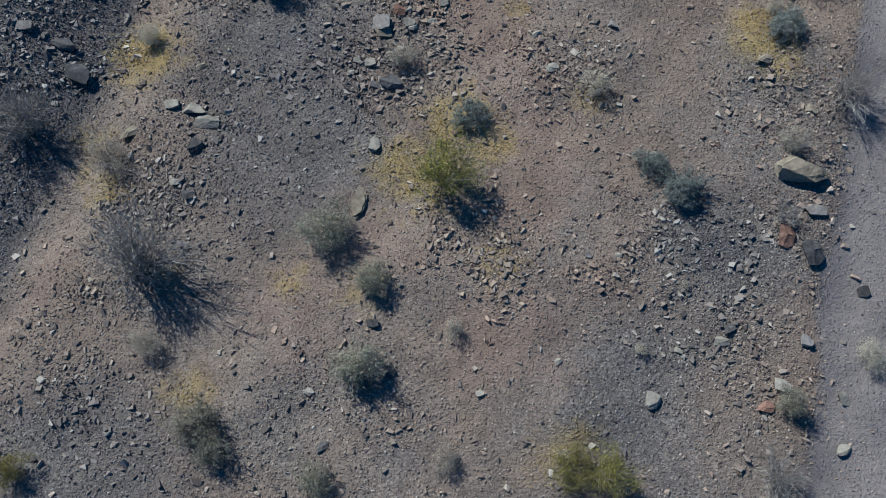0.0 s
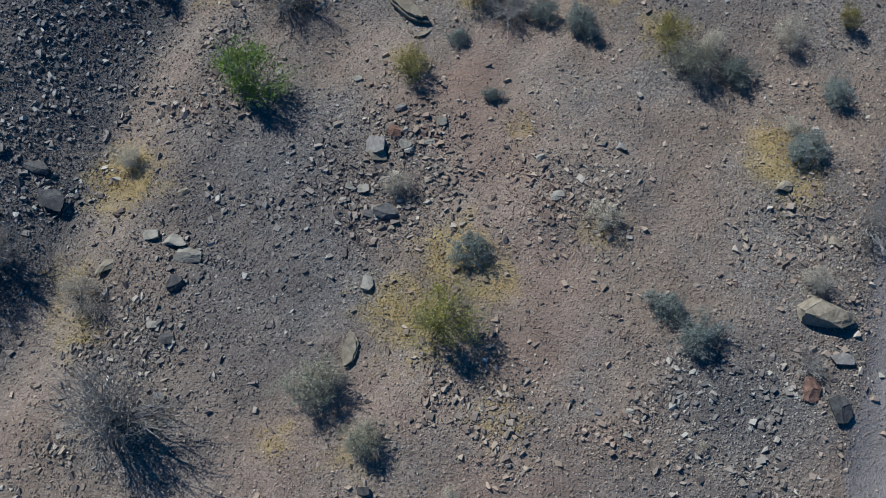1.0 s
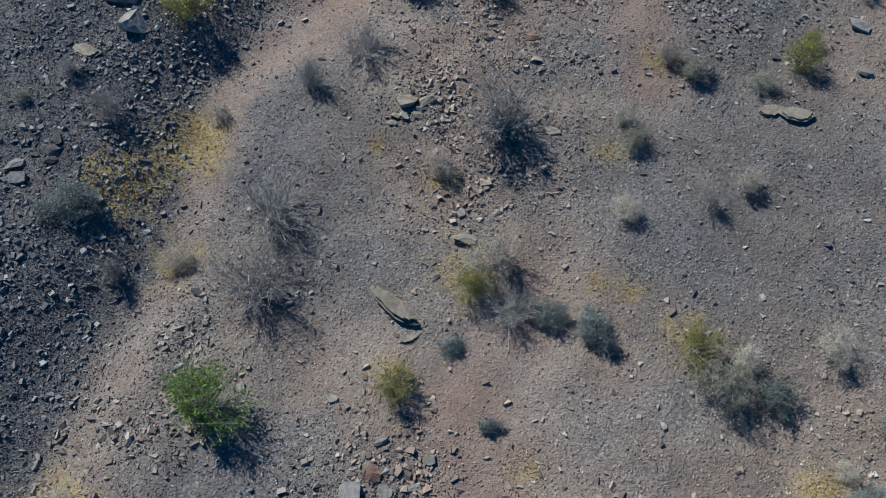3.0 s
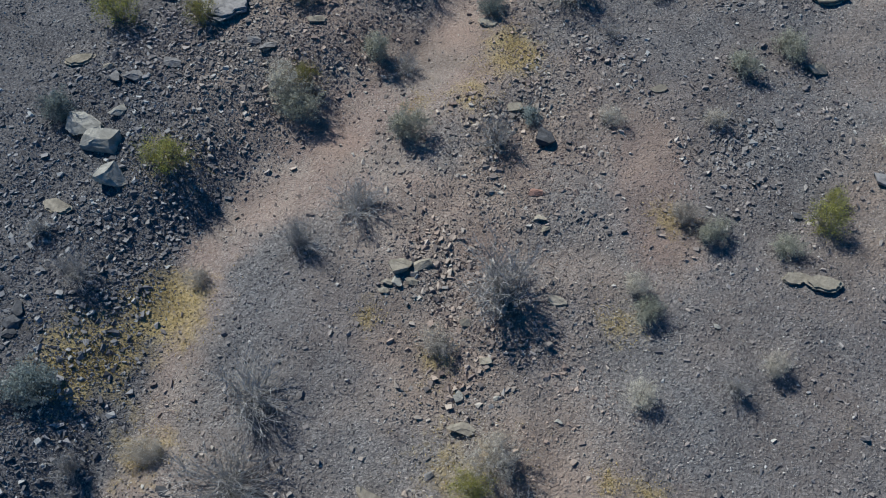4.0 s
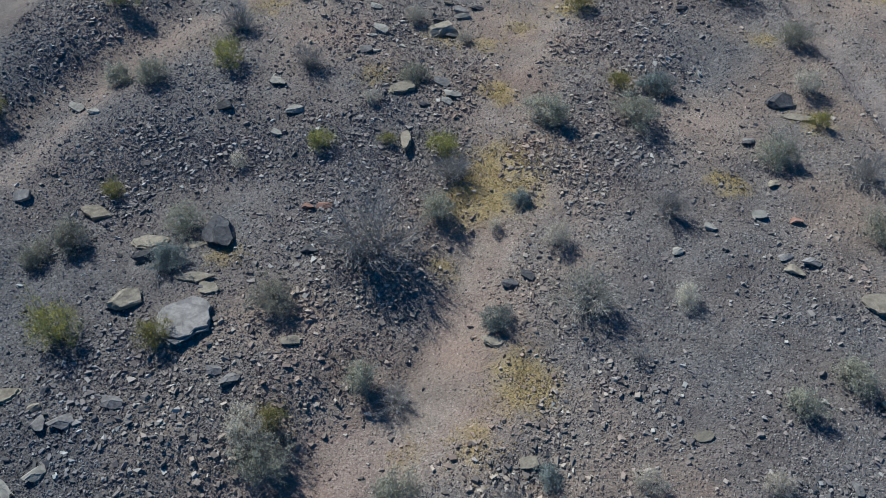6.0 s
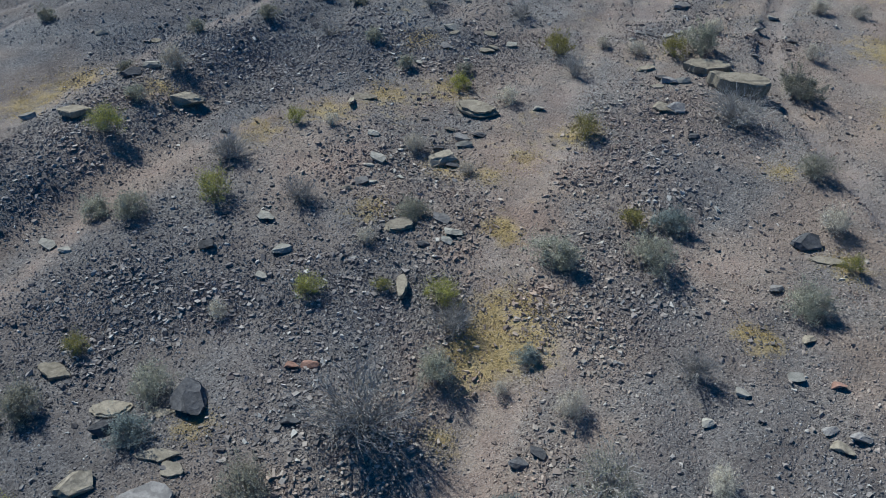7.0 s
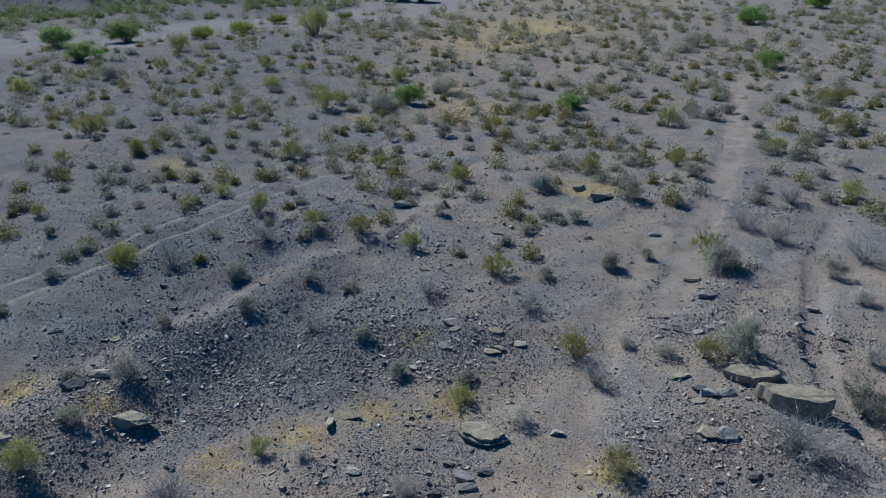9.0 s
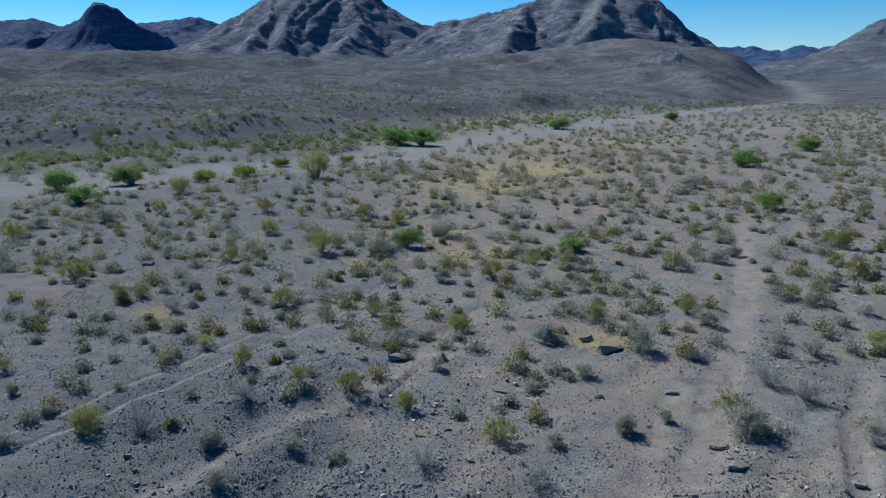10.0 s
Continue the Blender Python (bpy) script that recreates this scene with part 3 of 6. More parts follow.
cool_gravel(-3.4, 10.7, 1.8)
cool_gravel(-3.1, 8.1, 1.7)
cool_gravel(-5.9, 3.5, 1.5)
cool_gravel(3.2, 4.3, 1.5)
cool_gravel(5.1, 7.4, 1.3)
cool_gravel(-2.6, 16.5, 1.4)
cool_gravel(-2.8, 18.7, 1.3)
cool_gravel(-3.8, 11.7, 1.2)
cool_gravel(5.7, 17.3, 2.4)
cool_gravel(7.6, 18.1, 1.8)
cool_gravel(6.2, 20.5, 2.2)
cool_gravel(6.1, 23.1, 1.8)
cool_gravel(8.0, 26.2, 2.6)
cool_gravel(5.0, 27.9, 2.1)
cool_gravel(-3.4, 19.6, 1.6)
cool_gravel(-10.8, 29.3, 2.9)
cool_gravel(-1.9, 20.6, 1.1)
cool_gravel(-10.2, 33.6, 3.1)
cool_gravel(-4.7, 29.9, 2.1)
cool_gravel(-3.2, 34.3, 2.4)
cool_gravel(5.7, 27.7, 2.5)
cool_gravel(6.1, 33.4, 2.3)
cool_gravel(-6.9, 34.6, 3.4)
cool_gravel(-3.8, 32.9, 2.5)
cool_gravel(-4.7, 47.1, 4.3)
cool_gravel(-12.4, 50.9, 7.1)
cool_gravel(6.9, 38.4, 2.4)
cool_gravel(-4.2, 39.3, 2.5)
tan_soil(15.0, 44.0, 2.6)
tan_soil(17.5, 50.0, 3.0)
tan_soil(14.5, 39.5, 2.0)
straw(16.0, 46.5, 1.4)
straw(14.6, 42.0, 1.0)
straw(19.0, 53.0, 1.6)


def blot(x, y, spots, power=1.0):
    total = np.zeros_like(x)
    for px, py, r in spots:
        near = (np.abs(x - px) < 2.5 * r) & (np.abs(y - py) < 2.5 * r)
        if near.any():
            total[near] += np.exp(-(((x[near] - px) ** 2 + (y[near] - py) ** 2) / (r * r)) * power)
    return total


def bare(x, y):
    """How bare of stones the ground is: trail, wash floor, wheel tracks."""
    v = 0.85 * np.exp(-((along(x, y, TRAIL) + 0.25 * fbm(x, y, 1.5, 3, 67)) / 0.7) ** 2)
    d = along(x, y, GULLY) + 0.72 + 0.35 * fbm(x, y, 1.6, 3, 63)
    v = np.maximum(v, 0.75 * np.exp(-(d / 0.55) ** 2))
    wide = 1.5 - 1.0 * step(24, 38, y)
    v = np.maximum(v, (0.9 - 0.4 * step(26, 40, y)) * (1 - step(wide * 0.8, wide * 1.1, np.abs(along(x, y, WASH) + 0.25 * fbm(x, y, 1.5, 3, 79)))))
    v = np.maximum(v, 0.9 * (1 - step(0.4, 1.0, np.abs(along(x, y, WASH_SIDE) + 0.6 * fbm(x, y, 3.0, 3, 66)))))
    for line in (TRACK_A, TRACK_B):
        v = np.maximum(v, np.exp(-(along(x, y, line) / 0.15) ** 2))
    for line in (CREST, CREST_FAR):
        v = np.maximum(v, 0.7 * np.exp(-((along(x, y, line) + 0.4 * fbm(x, y, 1.8, 3, 68)) / 0.65) ** 2))
    return v


def slaty(x, y):
    """Dark slate scree on the banks west of the gullies."""
    d = along(x, y, GULLY)
    v = step(-0.35, 0.25, d) * (1 - step(28, 34, y)) * (1 - 0.8 * step(21, 25, y) * step(-7.5, -4.5, x))
    d = along(x, y, GULLY_WEST)
    v = np.maximum(v, step(0.1, 1.2, d) * step(28, 33, y) * (1 - step(9, 16, d)) * (1 - 0.75 * step(34, 43, y)))
    v = np.maximum(v, 0.7 * np.exp(-((along(x, y, GULLY_WEST) + 1.2) / 1.2) ** 2) * step(36, 42, y))
    cool = 0.8 * np.clip(1.2 * blot(x, y, COOL) + 0.4 * fbm(x, y, 2.0, 3, 69), 0, 1) + step(44, 58, y) * (0.05 + 0.15 * step(-0.1, 0.3, fbm(x, y, 9.0, 3, 64)) + 0.45 * step(2, 16, -x)) + 0.2 * np.clip(blot(x, y, RUBBLE), 0, 1)
    return np.maximum(v * (1.0 + 0.35 * fbm(x, y, 3.0, 3, 65)), 0.72 * cool * (1 - np.clip(blot(x, y, SOIL), 0, 1)))


def purple(x, y):
    """Where the gravel is purple-grey: the plain beyond the rise and the cool patches before it."""
    v = step(36, 50, y) * (0.65 + 0.35 * step(-2, 8, -x)) * (1 - step(75, 105, y) * step(-25, -5, x) * (1 - step(20, 45, x)) * 0.75) + 0.3 * np.clip(blot(x, y, COOL), 0, 1) * (1 - step(36, 50, y))
    v = v * (1 + 0.4 * fbm(x, y, 6.0, 3, 77)) * (1 - 0.7 * np.clip(blot(x, y, SOIL), 0, 1)) * (1 - 0.6 * np.clip(blot(x, y, STRAW), 0, 1))
    return np.clip(v, 0, 1)


def sandy(x, y):
    wide = 1.6 - 1.0 * step(24, 38, y)
    v = (0.8 - 0.4 * step(26, 40, y)) * (1 - step(wide * 0.8, wide * 1.1, np.abs(along(x, y, WASH) + 0.25 * fbm(x, y, 1.5, 3, 79))))
    v = np.maximum(v, 0.38 * (1 - step(0.3, 1.1, np.abs(along(x, y, WASH_SIDE) + 0.6 * fbm(x, y, 3.0, 3, 66)))))
    reach = np.clip(7.5 - 0.12 * x, 8.5, 16.0) + 0.004 * np.clip(y - 200, 0, None)
    v = np.maximum(v, (0.8 + 0.5 * fbm(x + y, (y - x) * 3, 14.0, 3, 62)) * (1 - step(reach * 0.7, reach * 1.2, np.abs(along(x, y, RIVER) + 5 * fbm(x, y, 20.0, 3, 61)))) * (1 - 0.45 * step(300, 420, y)))
    for line in (TRACK_A, TRACK_B):
        v = np.maximum(v, 0.7 * np.exp(-(along(x, y, line) / 0.14) ** 2))
    return v


def grow(start, end, first, rate):
    out, p, s = [], start, first
    while p < end:
        s *= rate
        p += s
        out.append(p)
    return out


def flat_grid(name, xs, ys, zs, material, keep=None):
    nx, ny = len(xs), len(ys)
    gx, gy = np.meshgrid(xs, ys)
    co = np.stack([gx, gy, zs], -1).reshape(-1, 3)
    k = np.arange(nx * ny).reshape(ny, nx)
    quads = np.stack([k[:-1, :-1], k[:-1, 1:], k[1:, 1:], k[1:, :-1]], -1).reshape(-1, 4)
    if keep is not None:
        quads = quads[keep[:-1, :-1].reshape(-1)]
    me = mesh_from(name, co, quads)
    me.materials.append(material)
    return me


def mesh_from(name, co, faces):
    """A mesh out of numpy arrays of corners and of faces with one number of corners."""
    me = bpy.data.meshes.new(name)
    n, m = faces.shape
    me.vertices.add(len(co))
    me.vertices.foreach_set("co", np.ascontiguousarray(co, dtype=np.float32).ravel())
    me.loops.add(n * m)
    me.loops.foreach_set("vertex_index", faces.astype(np.int32).ravel())
    me.polygons.add(n)
    me.polygons.foreach_set("loop_start", np.arange(0, n * m, m, dtype=np.int32))
    me.polygons.foreach_set("use_smooth", np.zeros(n, dtype=bool))
    me.update(calc_edges=True)
    return me


def build_ground():
    near_x, near_y = np.arange(-19, 16, 0.17), np.arange(0, 62, 0.17)
    out = np.array(grow(0, 3200, 0.2, 1.048))
    xs = np.concatenate([near_x[0] - out[::-1], near_x, near_x[-1] + out])
    ys = np.concatenate([-np.array(grow(0, 2500, 0.3, 1.12))[::-1], near_y, near_y[-1] + np.array(grow(0, 4700, 0.2, 1.027))])
    gx, gy = np.meshgrid(xs, ys)
    me = flat_grid("ground", xs, ys, land(gx, gy), GROUND)
    me.polygons.foreach_set("use_smooth", np.ones(len(me.polygons), dtype=bool))
    x, y = gx.ravel(), gy.ravel()
    far = step(70, 160, np.hypot(x, y - 30))
    values = {
        "soil": np.clip(np.maximum(bare(x, y), 0.95 * blot(x, y, SOIL)), 0, 1),
        "straw": np.clip(0.72 * blot(x, y, STRAW) + 0.28 * step(0.02, 0.45, fbm(x, y, 2.6, 4, 73)) * step(34, 40, y) * (1 - step(60, 80, y)) * step(-9, -3, x) + 0.45 * far * step(0.05, 0.5, fbm(x, y, 35.0, 3, 71)) * (1 - step(250, 500, y)), 0, 1),
        "sand": np.clip(sandy(x, y), 0, 1),
        "slate": np.clip(slaty(x, y), 0, 1),
        "purple": purple(x, y),
        "rust": np.clip(blot(x, y, RUST), 0, 1),
        # far scrub cover; the same mask brings in the painted blue haze
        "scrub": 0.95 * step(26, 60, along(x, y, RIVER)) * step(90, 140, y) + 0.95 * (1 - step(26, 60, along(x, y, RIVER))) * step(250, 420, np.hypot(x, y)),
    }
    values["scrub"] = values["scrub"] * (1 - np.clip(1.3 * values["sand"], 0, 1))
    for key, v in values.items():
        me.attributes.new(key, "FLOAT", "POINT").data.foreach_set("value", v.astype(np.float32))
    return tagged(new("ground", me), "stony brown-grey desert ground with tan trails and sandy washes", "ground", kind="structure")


build_ground()


# ---- mountains ----
def mountains(name, label, material, ridges, seed, cell, size):
    """A rugged range out of ridges, each (fall, spurs, crest)."""
    lines = [(fall, spurs, ridge_line(crest)) for fall, spurs, crest in ridges]
    every = [(p, fall) for fall, _, crest in lines for p in crest]
    x0, x1 = min(p[0] - 1.7 * p[2] / fall for p, fall in every), max(p[0] + 1.7 * p[2] / fall for p, fall in every)
    y0, y1 = min(p[1] - 1.7 * p[2] / fall for p, fall in every), max(p[1] + 1.2 * p[2] / fall for p, fall in every)
    xs, ys = np.arange(x0, x1, cell), np.arange(y0, y1, cell)
    gx, gy = np.meshgrid(xs, ys)
    wx = gx + size * 0.22 * fbm(gx, gy, size * 1.3, 4, seed)
    wy = gy + size * 0.22 * fbm(gx, gy, size * 1.3, 4, seed + 9)
    z = np.full_like(gx, -1e3)
    for k, (fall, spurs, crest) in enumerate(lines):
        z = np.maximum(z, ridge_rise(wx, wy, crest, fall, 1.3, spurs, size * 0.8, seed + 11 * k))
    tall = np.clip(z / 60, 0, 1)
    z = z + tall * size * (0.15 * (ridged(wx, wy, size * 0.36, 6, seed + 3) - 0.62) + 0.06 * fbm(gx, gy, size * 0.3, 5, seed + 5, 0.7))
    base = land(gx, gy)
    foot = 0.016 * np.hypot(gx.mean(), gy.mean())
    over = z - base
    z = base + 0.5 * (over + np.sqrt(over ** 2 + foot ** 2)) - 0.25 * foot
    me = flat_grid(name, xs, ys, z, material, keep=z > base - 0.2 * foot)
    me.polygons.foreach_set("use_smooth", np.ones(len(me.polygons), dtype=bool))
    return tagged(new(name, me), label, "mountain", kind="structure")


mountains("mountain_west", "distant jagged mountain ridge, tinted blue with haze, under clear sky", HAZED_FAR, [
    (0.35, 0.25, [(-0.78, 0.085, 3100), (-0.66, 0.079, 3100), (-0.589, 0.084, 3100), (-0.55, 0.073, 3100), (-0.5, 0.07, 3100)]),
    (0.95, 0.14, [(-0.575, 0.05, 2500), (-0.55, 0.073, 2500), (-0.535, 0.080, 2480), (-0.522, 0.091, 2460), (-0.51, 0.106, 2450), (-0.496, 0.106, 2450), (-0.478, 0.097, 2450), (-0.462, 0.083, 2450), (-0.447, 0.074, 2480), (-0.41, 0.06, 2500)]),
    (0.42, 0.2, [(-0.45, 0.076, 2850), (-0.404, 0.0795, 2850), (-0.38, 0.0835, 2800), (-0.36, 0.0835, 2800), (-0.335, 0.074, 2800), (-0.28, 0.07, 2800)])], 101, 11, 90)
mountains("mountain_middle", "large brown rocky mountain, hazed blue, with shaded gullies and spurs", HAZED_NEAR, [
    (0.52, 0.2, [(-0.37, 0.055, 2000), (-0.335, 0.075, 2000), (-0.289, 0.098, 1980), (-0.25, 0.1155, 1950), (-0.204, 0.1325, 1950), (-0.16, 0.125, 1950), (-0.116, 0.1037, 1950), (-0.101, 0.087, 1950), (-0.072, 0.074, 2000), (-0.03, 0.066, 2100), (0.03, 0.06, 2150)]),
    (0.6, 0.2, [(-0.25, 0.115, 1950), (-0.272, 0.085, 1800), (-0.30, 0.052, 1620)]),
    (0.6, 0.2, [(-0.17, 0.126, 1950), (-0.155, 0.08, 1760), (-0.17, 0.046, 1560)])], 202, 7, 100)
mountains("mountain_east", "large brown rocky mountain, hazed blue, with a steep shaded flank", HAZED_NEAR, [
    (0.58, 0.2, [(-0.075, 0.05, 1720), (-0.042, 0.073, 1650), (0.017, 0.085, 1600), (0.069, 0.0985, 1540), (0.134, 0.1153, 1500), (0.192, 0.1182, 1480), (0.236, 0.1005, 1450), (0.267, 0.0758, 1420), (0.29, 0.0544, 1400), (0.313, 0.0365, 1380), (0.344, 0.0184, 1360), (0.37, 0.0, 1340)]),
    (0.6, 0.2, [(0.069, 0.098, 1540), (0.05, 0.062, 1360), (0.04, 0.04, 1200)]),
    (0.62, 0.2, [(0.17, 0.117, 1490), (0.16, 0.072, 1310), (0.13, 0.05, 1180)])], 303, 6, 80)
mountains("mountain_far", "far mountain range tinted haze-blue beyond the valley", HAZED_FARTHEST, [
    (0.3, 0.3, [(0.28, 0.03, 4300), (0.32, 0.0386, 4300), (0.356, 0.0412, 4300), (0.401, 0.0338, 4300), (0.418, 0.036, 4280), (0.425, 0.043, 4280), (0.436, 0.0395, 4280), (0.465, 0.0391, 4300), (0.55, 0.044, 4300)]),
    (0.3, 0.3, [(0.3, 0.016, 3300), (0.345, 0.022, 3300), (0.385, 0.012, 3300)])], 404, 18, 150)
mountains("mountain_right", "brown stony mountain slope, hazed blue, beside the valley mouth", HAZED_NEAR, [
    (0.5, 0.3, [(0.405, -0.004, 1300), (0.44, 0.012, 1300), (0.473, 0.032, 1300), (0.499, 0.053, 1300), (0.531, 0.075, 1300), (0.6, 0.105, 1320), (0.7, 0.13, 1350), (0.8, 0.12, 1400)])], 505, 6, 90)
mountains("rock_outcrop", "craggy brown rock outcrop, hazed blue, on the foothill", HAZED_NEAR, [
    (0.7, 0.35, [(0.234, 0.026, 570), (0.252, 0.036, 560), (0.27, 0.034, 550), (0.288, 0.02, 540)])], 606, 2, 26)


# ---- plants ----
def tubes(parts):
    """Three-sided tapering twigs out of rows of (start, end, radius, end radius)."""
    p, q, r0, r1 = (np.array(v, float) for v in zip(*parts))
    d = q - p
    d /= np.linalg.norm(d, axis=1, keepdims=True) + 1e-9
    side = np.cross(d, np.where(np.abs(d[:, 2:3]) > 0.9, [[1.0, 0, 0]], [[0, 0, 1.0]]))
    side /= np.linalg.norm(side, axis=1, keepdims=True)
    up = np.cross(d, side)
    rings = []
    for base, r in ((p, r0), (q, r1)):
        for k in range(3):
            t = k * 2 * math.pi / 3
            rings.append(base + (math.cos(t) * side + math.sin(t) * up) * r[:, None])
    co = np.stack(rings, 1).reshape(-1, 3)
    f = []
    for k in range(3):
        f.append([k, (k + 1) % 3, 3 + (k + 1) % 3, 3 + k])
    faces = (np.arange(len(p))[:, None, None] * 6 + np.array(f)[None]).reshape(-1, 4)
    return co, faces


def blades(rng, spots, size, lift=0.0, narrow=0.5, along_dir=None):
    """Small pointed leaves at the spots, each one a bent diamond."""
    n = len(spots)
    d = rng.normal(size=(n, 3)) if along_dir is None else along_dir + rng.normal(size=(n, 3)) * 0.35
    d[:, 2] = np.abs(d[:, 2]) * (1 + lift)
    d /= np.linalg.norm(d, axis=1, keepdims=True)
    w = np.cross(d, rng.normal(size=(n, 3)))
    w /= np.linalg.norm(w, axis=1, keepdims=True)
    s = size * rng.uniform(0.6, 1.3, (n, 1))
    up = np.cross(d, w) * s * 0.12
    co = np.stack([spots, spots + d * s * 0.5 + w * s * narrow * 0.5 + up, spots + d * s, spots + d * s * 0.5 - w * s * narrow * 0.5 + up], 1).reshape(-1, 3)
    return co, (np.arange(n)[:, None] * 4 + np.arange(4)[None])


def sprigs(rng, spots, hub, size, narrow, out):
    """Small pointed sprigs laid like shingles about the middle of a crown; out turns them away from it."""
    n = len(spots)
    r = spots - hub
    r /= np.linalg.norm(r, axis=1, keepdims=True) + 1e-6
    d = r * out + rng.normal(size=(n, 3)) * 0.6
    d[:, 2] += 0.25
    d /= np.linalg.norm(d, axis=1, keepdims=True)
    w = np.cross(d, r + rng.normal(size=(n, 3)) * 0.35)
    w /= np.linalg.norm(w, axis=1, keepdims=True) + 1e-6
    s = size * rng.uniform(0.6, 1.35, (n, 1))
    co = np.stack([spots - w * s * narrow * 0.5, spots + w * s * narrow * 0.5, spots + d * s], 1).reshape(-1, 3)
    return co, np.arange(3 * n).reshape(-1, 3)


def shrub_shape(seed, stems, twigs, leaves, leaf, tall, spread, thick, fill=0.5, lift=0.0, narrow=0.5, dome=0.0, kinks=2):
    """Crooked stems that fan out of one foot, twigs that fork off them, leaves about the twigs. One metre wide."""
    rng = np.random.default_rng(seed)
    rows, tips = [], []
    lobes = rng.uniform(0.55, 1.2, 7)
    drift = rng.normal(size=2) * 0.06
    for k in range(stems):
        turn = rng.uniform(0, 2 * math.pi)
        out = spread * math.sqrt(rng.uniform(0.02, 1))
        far = lobes[int(turn / (2 * math.pi) * 7) % 7]
        top = np.array([math.cos(turn) * 0.5 * out * far + drift[0], math.sin(turn) * 0.5 * out * far + drift[1], tall * math.sqrt(max(0.08, 1 - (0.85 * out) ** 2)) * rng.uniform(0.7, 1.12)])
        foot = np.array([math.cos(turn), math.sin(turn), 0]) * rng.uniform(0, 0.07) - np.array([0, 0, 0.03])
        chain = [foot]
        for q in range(1, kinks + 1):
            u = q / (kinks + 1)
            chain.append(foot + (top - foot) * u + rng.normal(size=3) * 0.045 + np.array([0, 0, 0.16 * tall * u * (1 - u)]))
        chain.append(top)
        for q, (one, two) in enumerate(zip(chain, chain[1:])):
            r0, r1 = (1 - 0.75 * q / (kinks + 1)), (1 - 0.75 * (q + 1) / (kinks + 1))
            rows.append((one, two, thick * r0, thick * r1))
        for _ in range(twigs):
            q = min(int(rng.uniform(0.25, 1.0) * (kinks + 1)), kinks)
            start = chain[q] + (chain[q + 1] - chain[q]) * rng.uniform(0, 1)
            way = (top - foot) * rng.uniform(0.12, 0.34) + rng.normal(size=3) * 0.085
            end = start + way
            end[2] = max(end[2], 0.02)
            rows.append((start, end, thick * 0.4, thick * 0.16))
            tips.append((start, end))
            fork = start + way * rng.uniform(0.3, 0.7)
            off = fork + way * 0.4 + rng.normal(size=3) * 0.06
            off[2] = max(off[2], 0.02)
            rows.append((fork, off, thick * 0.26, thick * 0.12))
            tips.append((fork, off))
    ends = np.array(tips)
    pick = rng.integers(0, len(ends), leaves)
    t = rng.uniform(1 - fill, 1.12, (leaves, 1))
    spots = ends[pick, 0] * (1 - t) + ends[pick, 1] * t + rng.normal(size=(leaves, 3)) * 0.018
    # clumps of leaves that round off the crown
    m = int(leaves * dome)
    if m:
        hubs = 46
        turn, out = rng.uniform(0, 2 * math.pi, hubs), np.sqrt(rng.uniform(0.0, 1, hubs)) * spread
        far = lobes[(turn / (2 * math.pi) * 7).astype(int) % 7]
        hub = np.stack([np.cos(turn) * 0.43 * out * far + drift[0], np.sin(turn) * 0.43 * out * far + drift[1], tall * 0.88 * np.sqrt(np.clip(1 - (0.9 * out) ** 2, 0.05, 1)) * rng.uniform(0.6, 1.08, hubs)], -1)
        loose = rng.uniform(0.035, 0.075, hubs)
        which = rng.integers(0, hubs, m)
        clump = hub[which] + rng.normal(size=(m, 3)) * loose[which][:, None] * np.array([1.0, 1.0, 0.85])
        spots = np.concatenate([spots, clump])
    spots[:, 2] = np.maximum(spots[:, 2], 0.01)
    return tubes(rows), sprigs(rng, spots, np.array([[drift[0], drift[1], 0.08 * tall]]), leaf, narrow, 0.35 + lift)


PLANTS = {}


def plant_kind(name, material, label, shapes, bark=None, dome=0.8):
    """Meshes of a kind of plant: fine ones for the near ground, plain ones for the far."""
    made = {"fine": [], "plain": []}
    for k, (stems, twigs, leaves, leaf, tall, spread, thick, fill, lift, narrow) in enumerate(shapes):
        for way, cut, grow_by in (("fine", 3.6, 0.62), ("plain", 3.0, 0.74)):
            (sc, sf), (lc, lf) = shrub_shape(1000 + 31 * k + len(name), max(6, int(stems * (1 if way == "fine" else 0.6))), twigs if way == "fine" else max(2, twigs - 2), int(leaves * cut), leaf * grow_by, tall, spread, thick * (1 if way == "fine" else 1.3), fill, lift, narrow, dome)
            stem, leafy = mesh_from(name + "_branchwork", sc, sf), mesh_from(name + "_foliage", lc, lf)
            stem.materials.append(bark or BARK)
            leafy.materials.append(material)
            made[way].append((stem, leafy))
    PLANTS[name] = (made, label)


count = {"n": 0}


def ground_at(x, y):
    return float(land(np.array([x]), np.array([y]))[0])


def plant(name, x, y, width, tall=1.0):
    made, label = PLANTS[name]
    shapes = made["fine" if y < 42 or width > 2.2 else "plain"]
    count["n"] += 1
    k = count["n"]
    stem, leafy = shapes[k % len(shapes)]
    ob = new(name)
    ob.empty_display_size = 0.1
    ob.matrix_world = Matrix.Translation((x, y, ground_at(x, y))) @ Matrix.Rotation(k * 2.4, 4, "Z") @ Matrix.Diagonal((width * (1 + 0.14 * math.sin(k * 1.7)), width * (1 - 0.14 * math.sin(k * 1.7)), width * tall * (1 + 0.15 * math.sin(k * 4.3)), 1))
    for part_name, me in (("branchwork", stem), ("foliage", leafy)):
        part = new(part_name, me)
        part.parent = ob
    size = "small" if width < 0.55 else "large" if width > 1.1 else "knee-high"
    tagged(ob, size + " " + label, "bush", "desert shrubs")


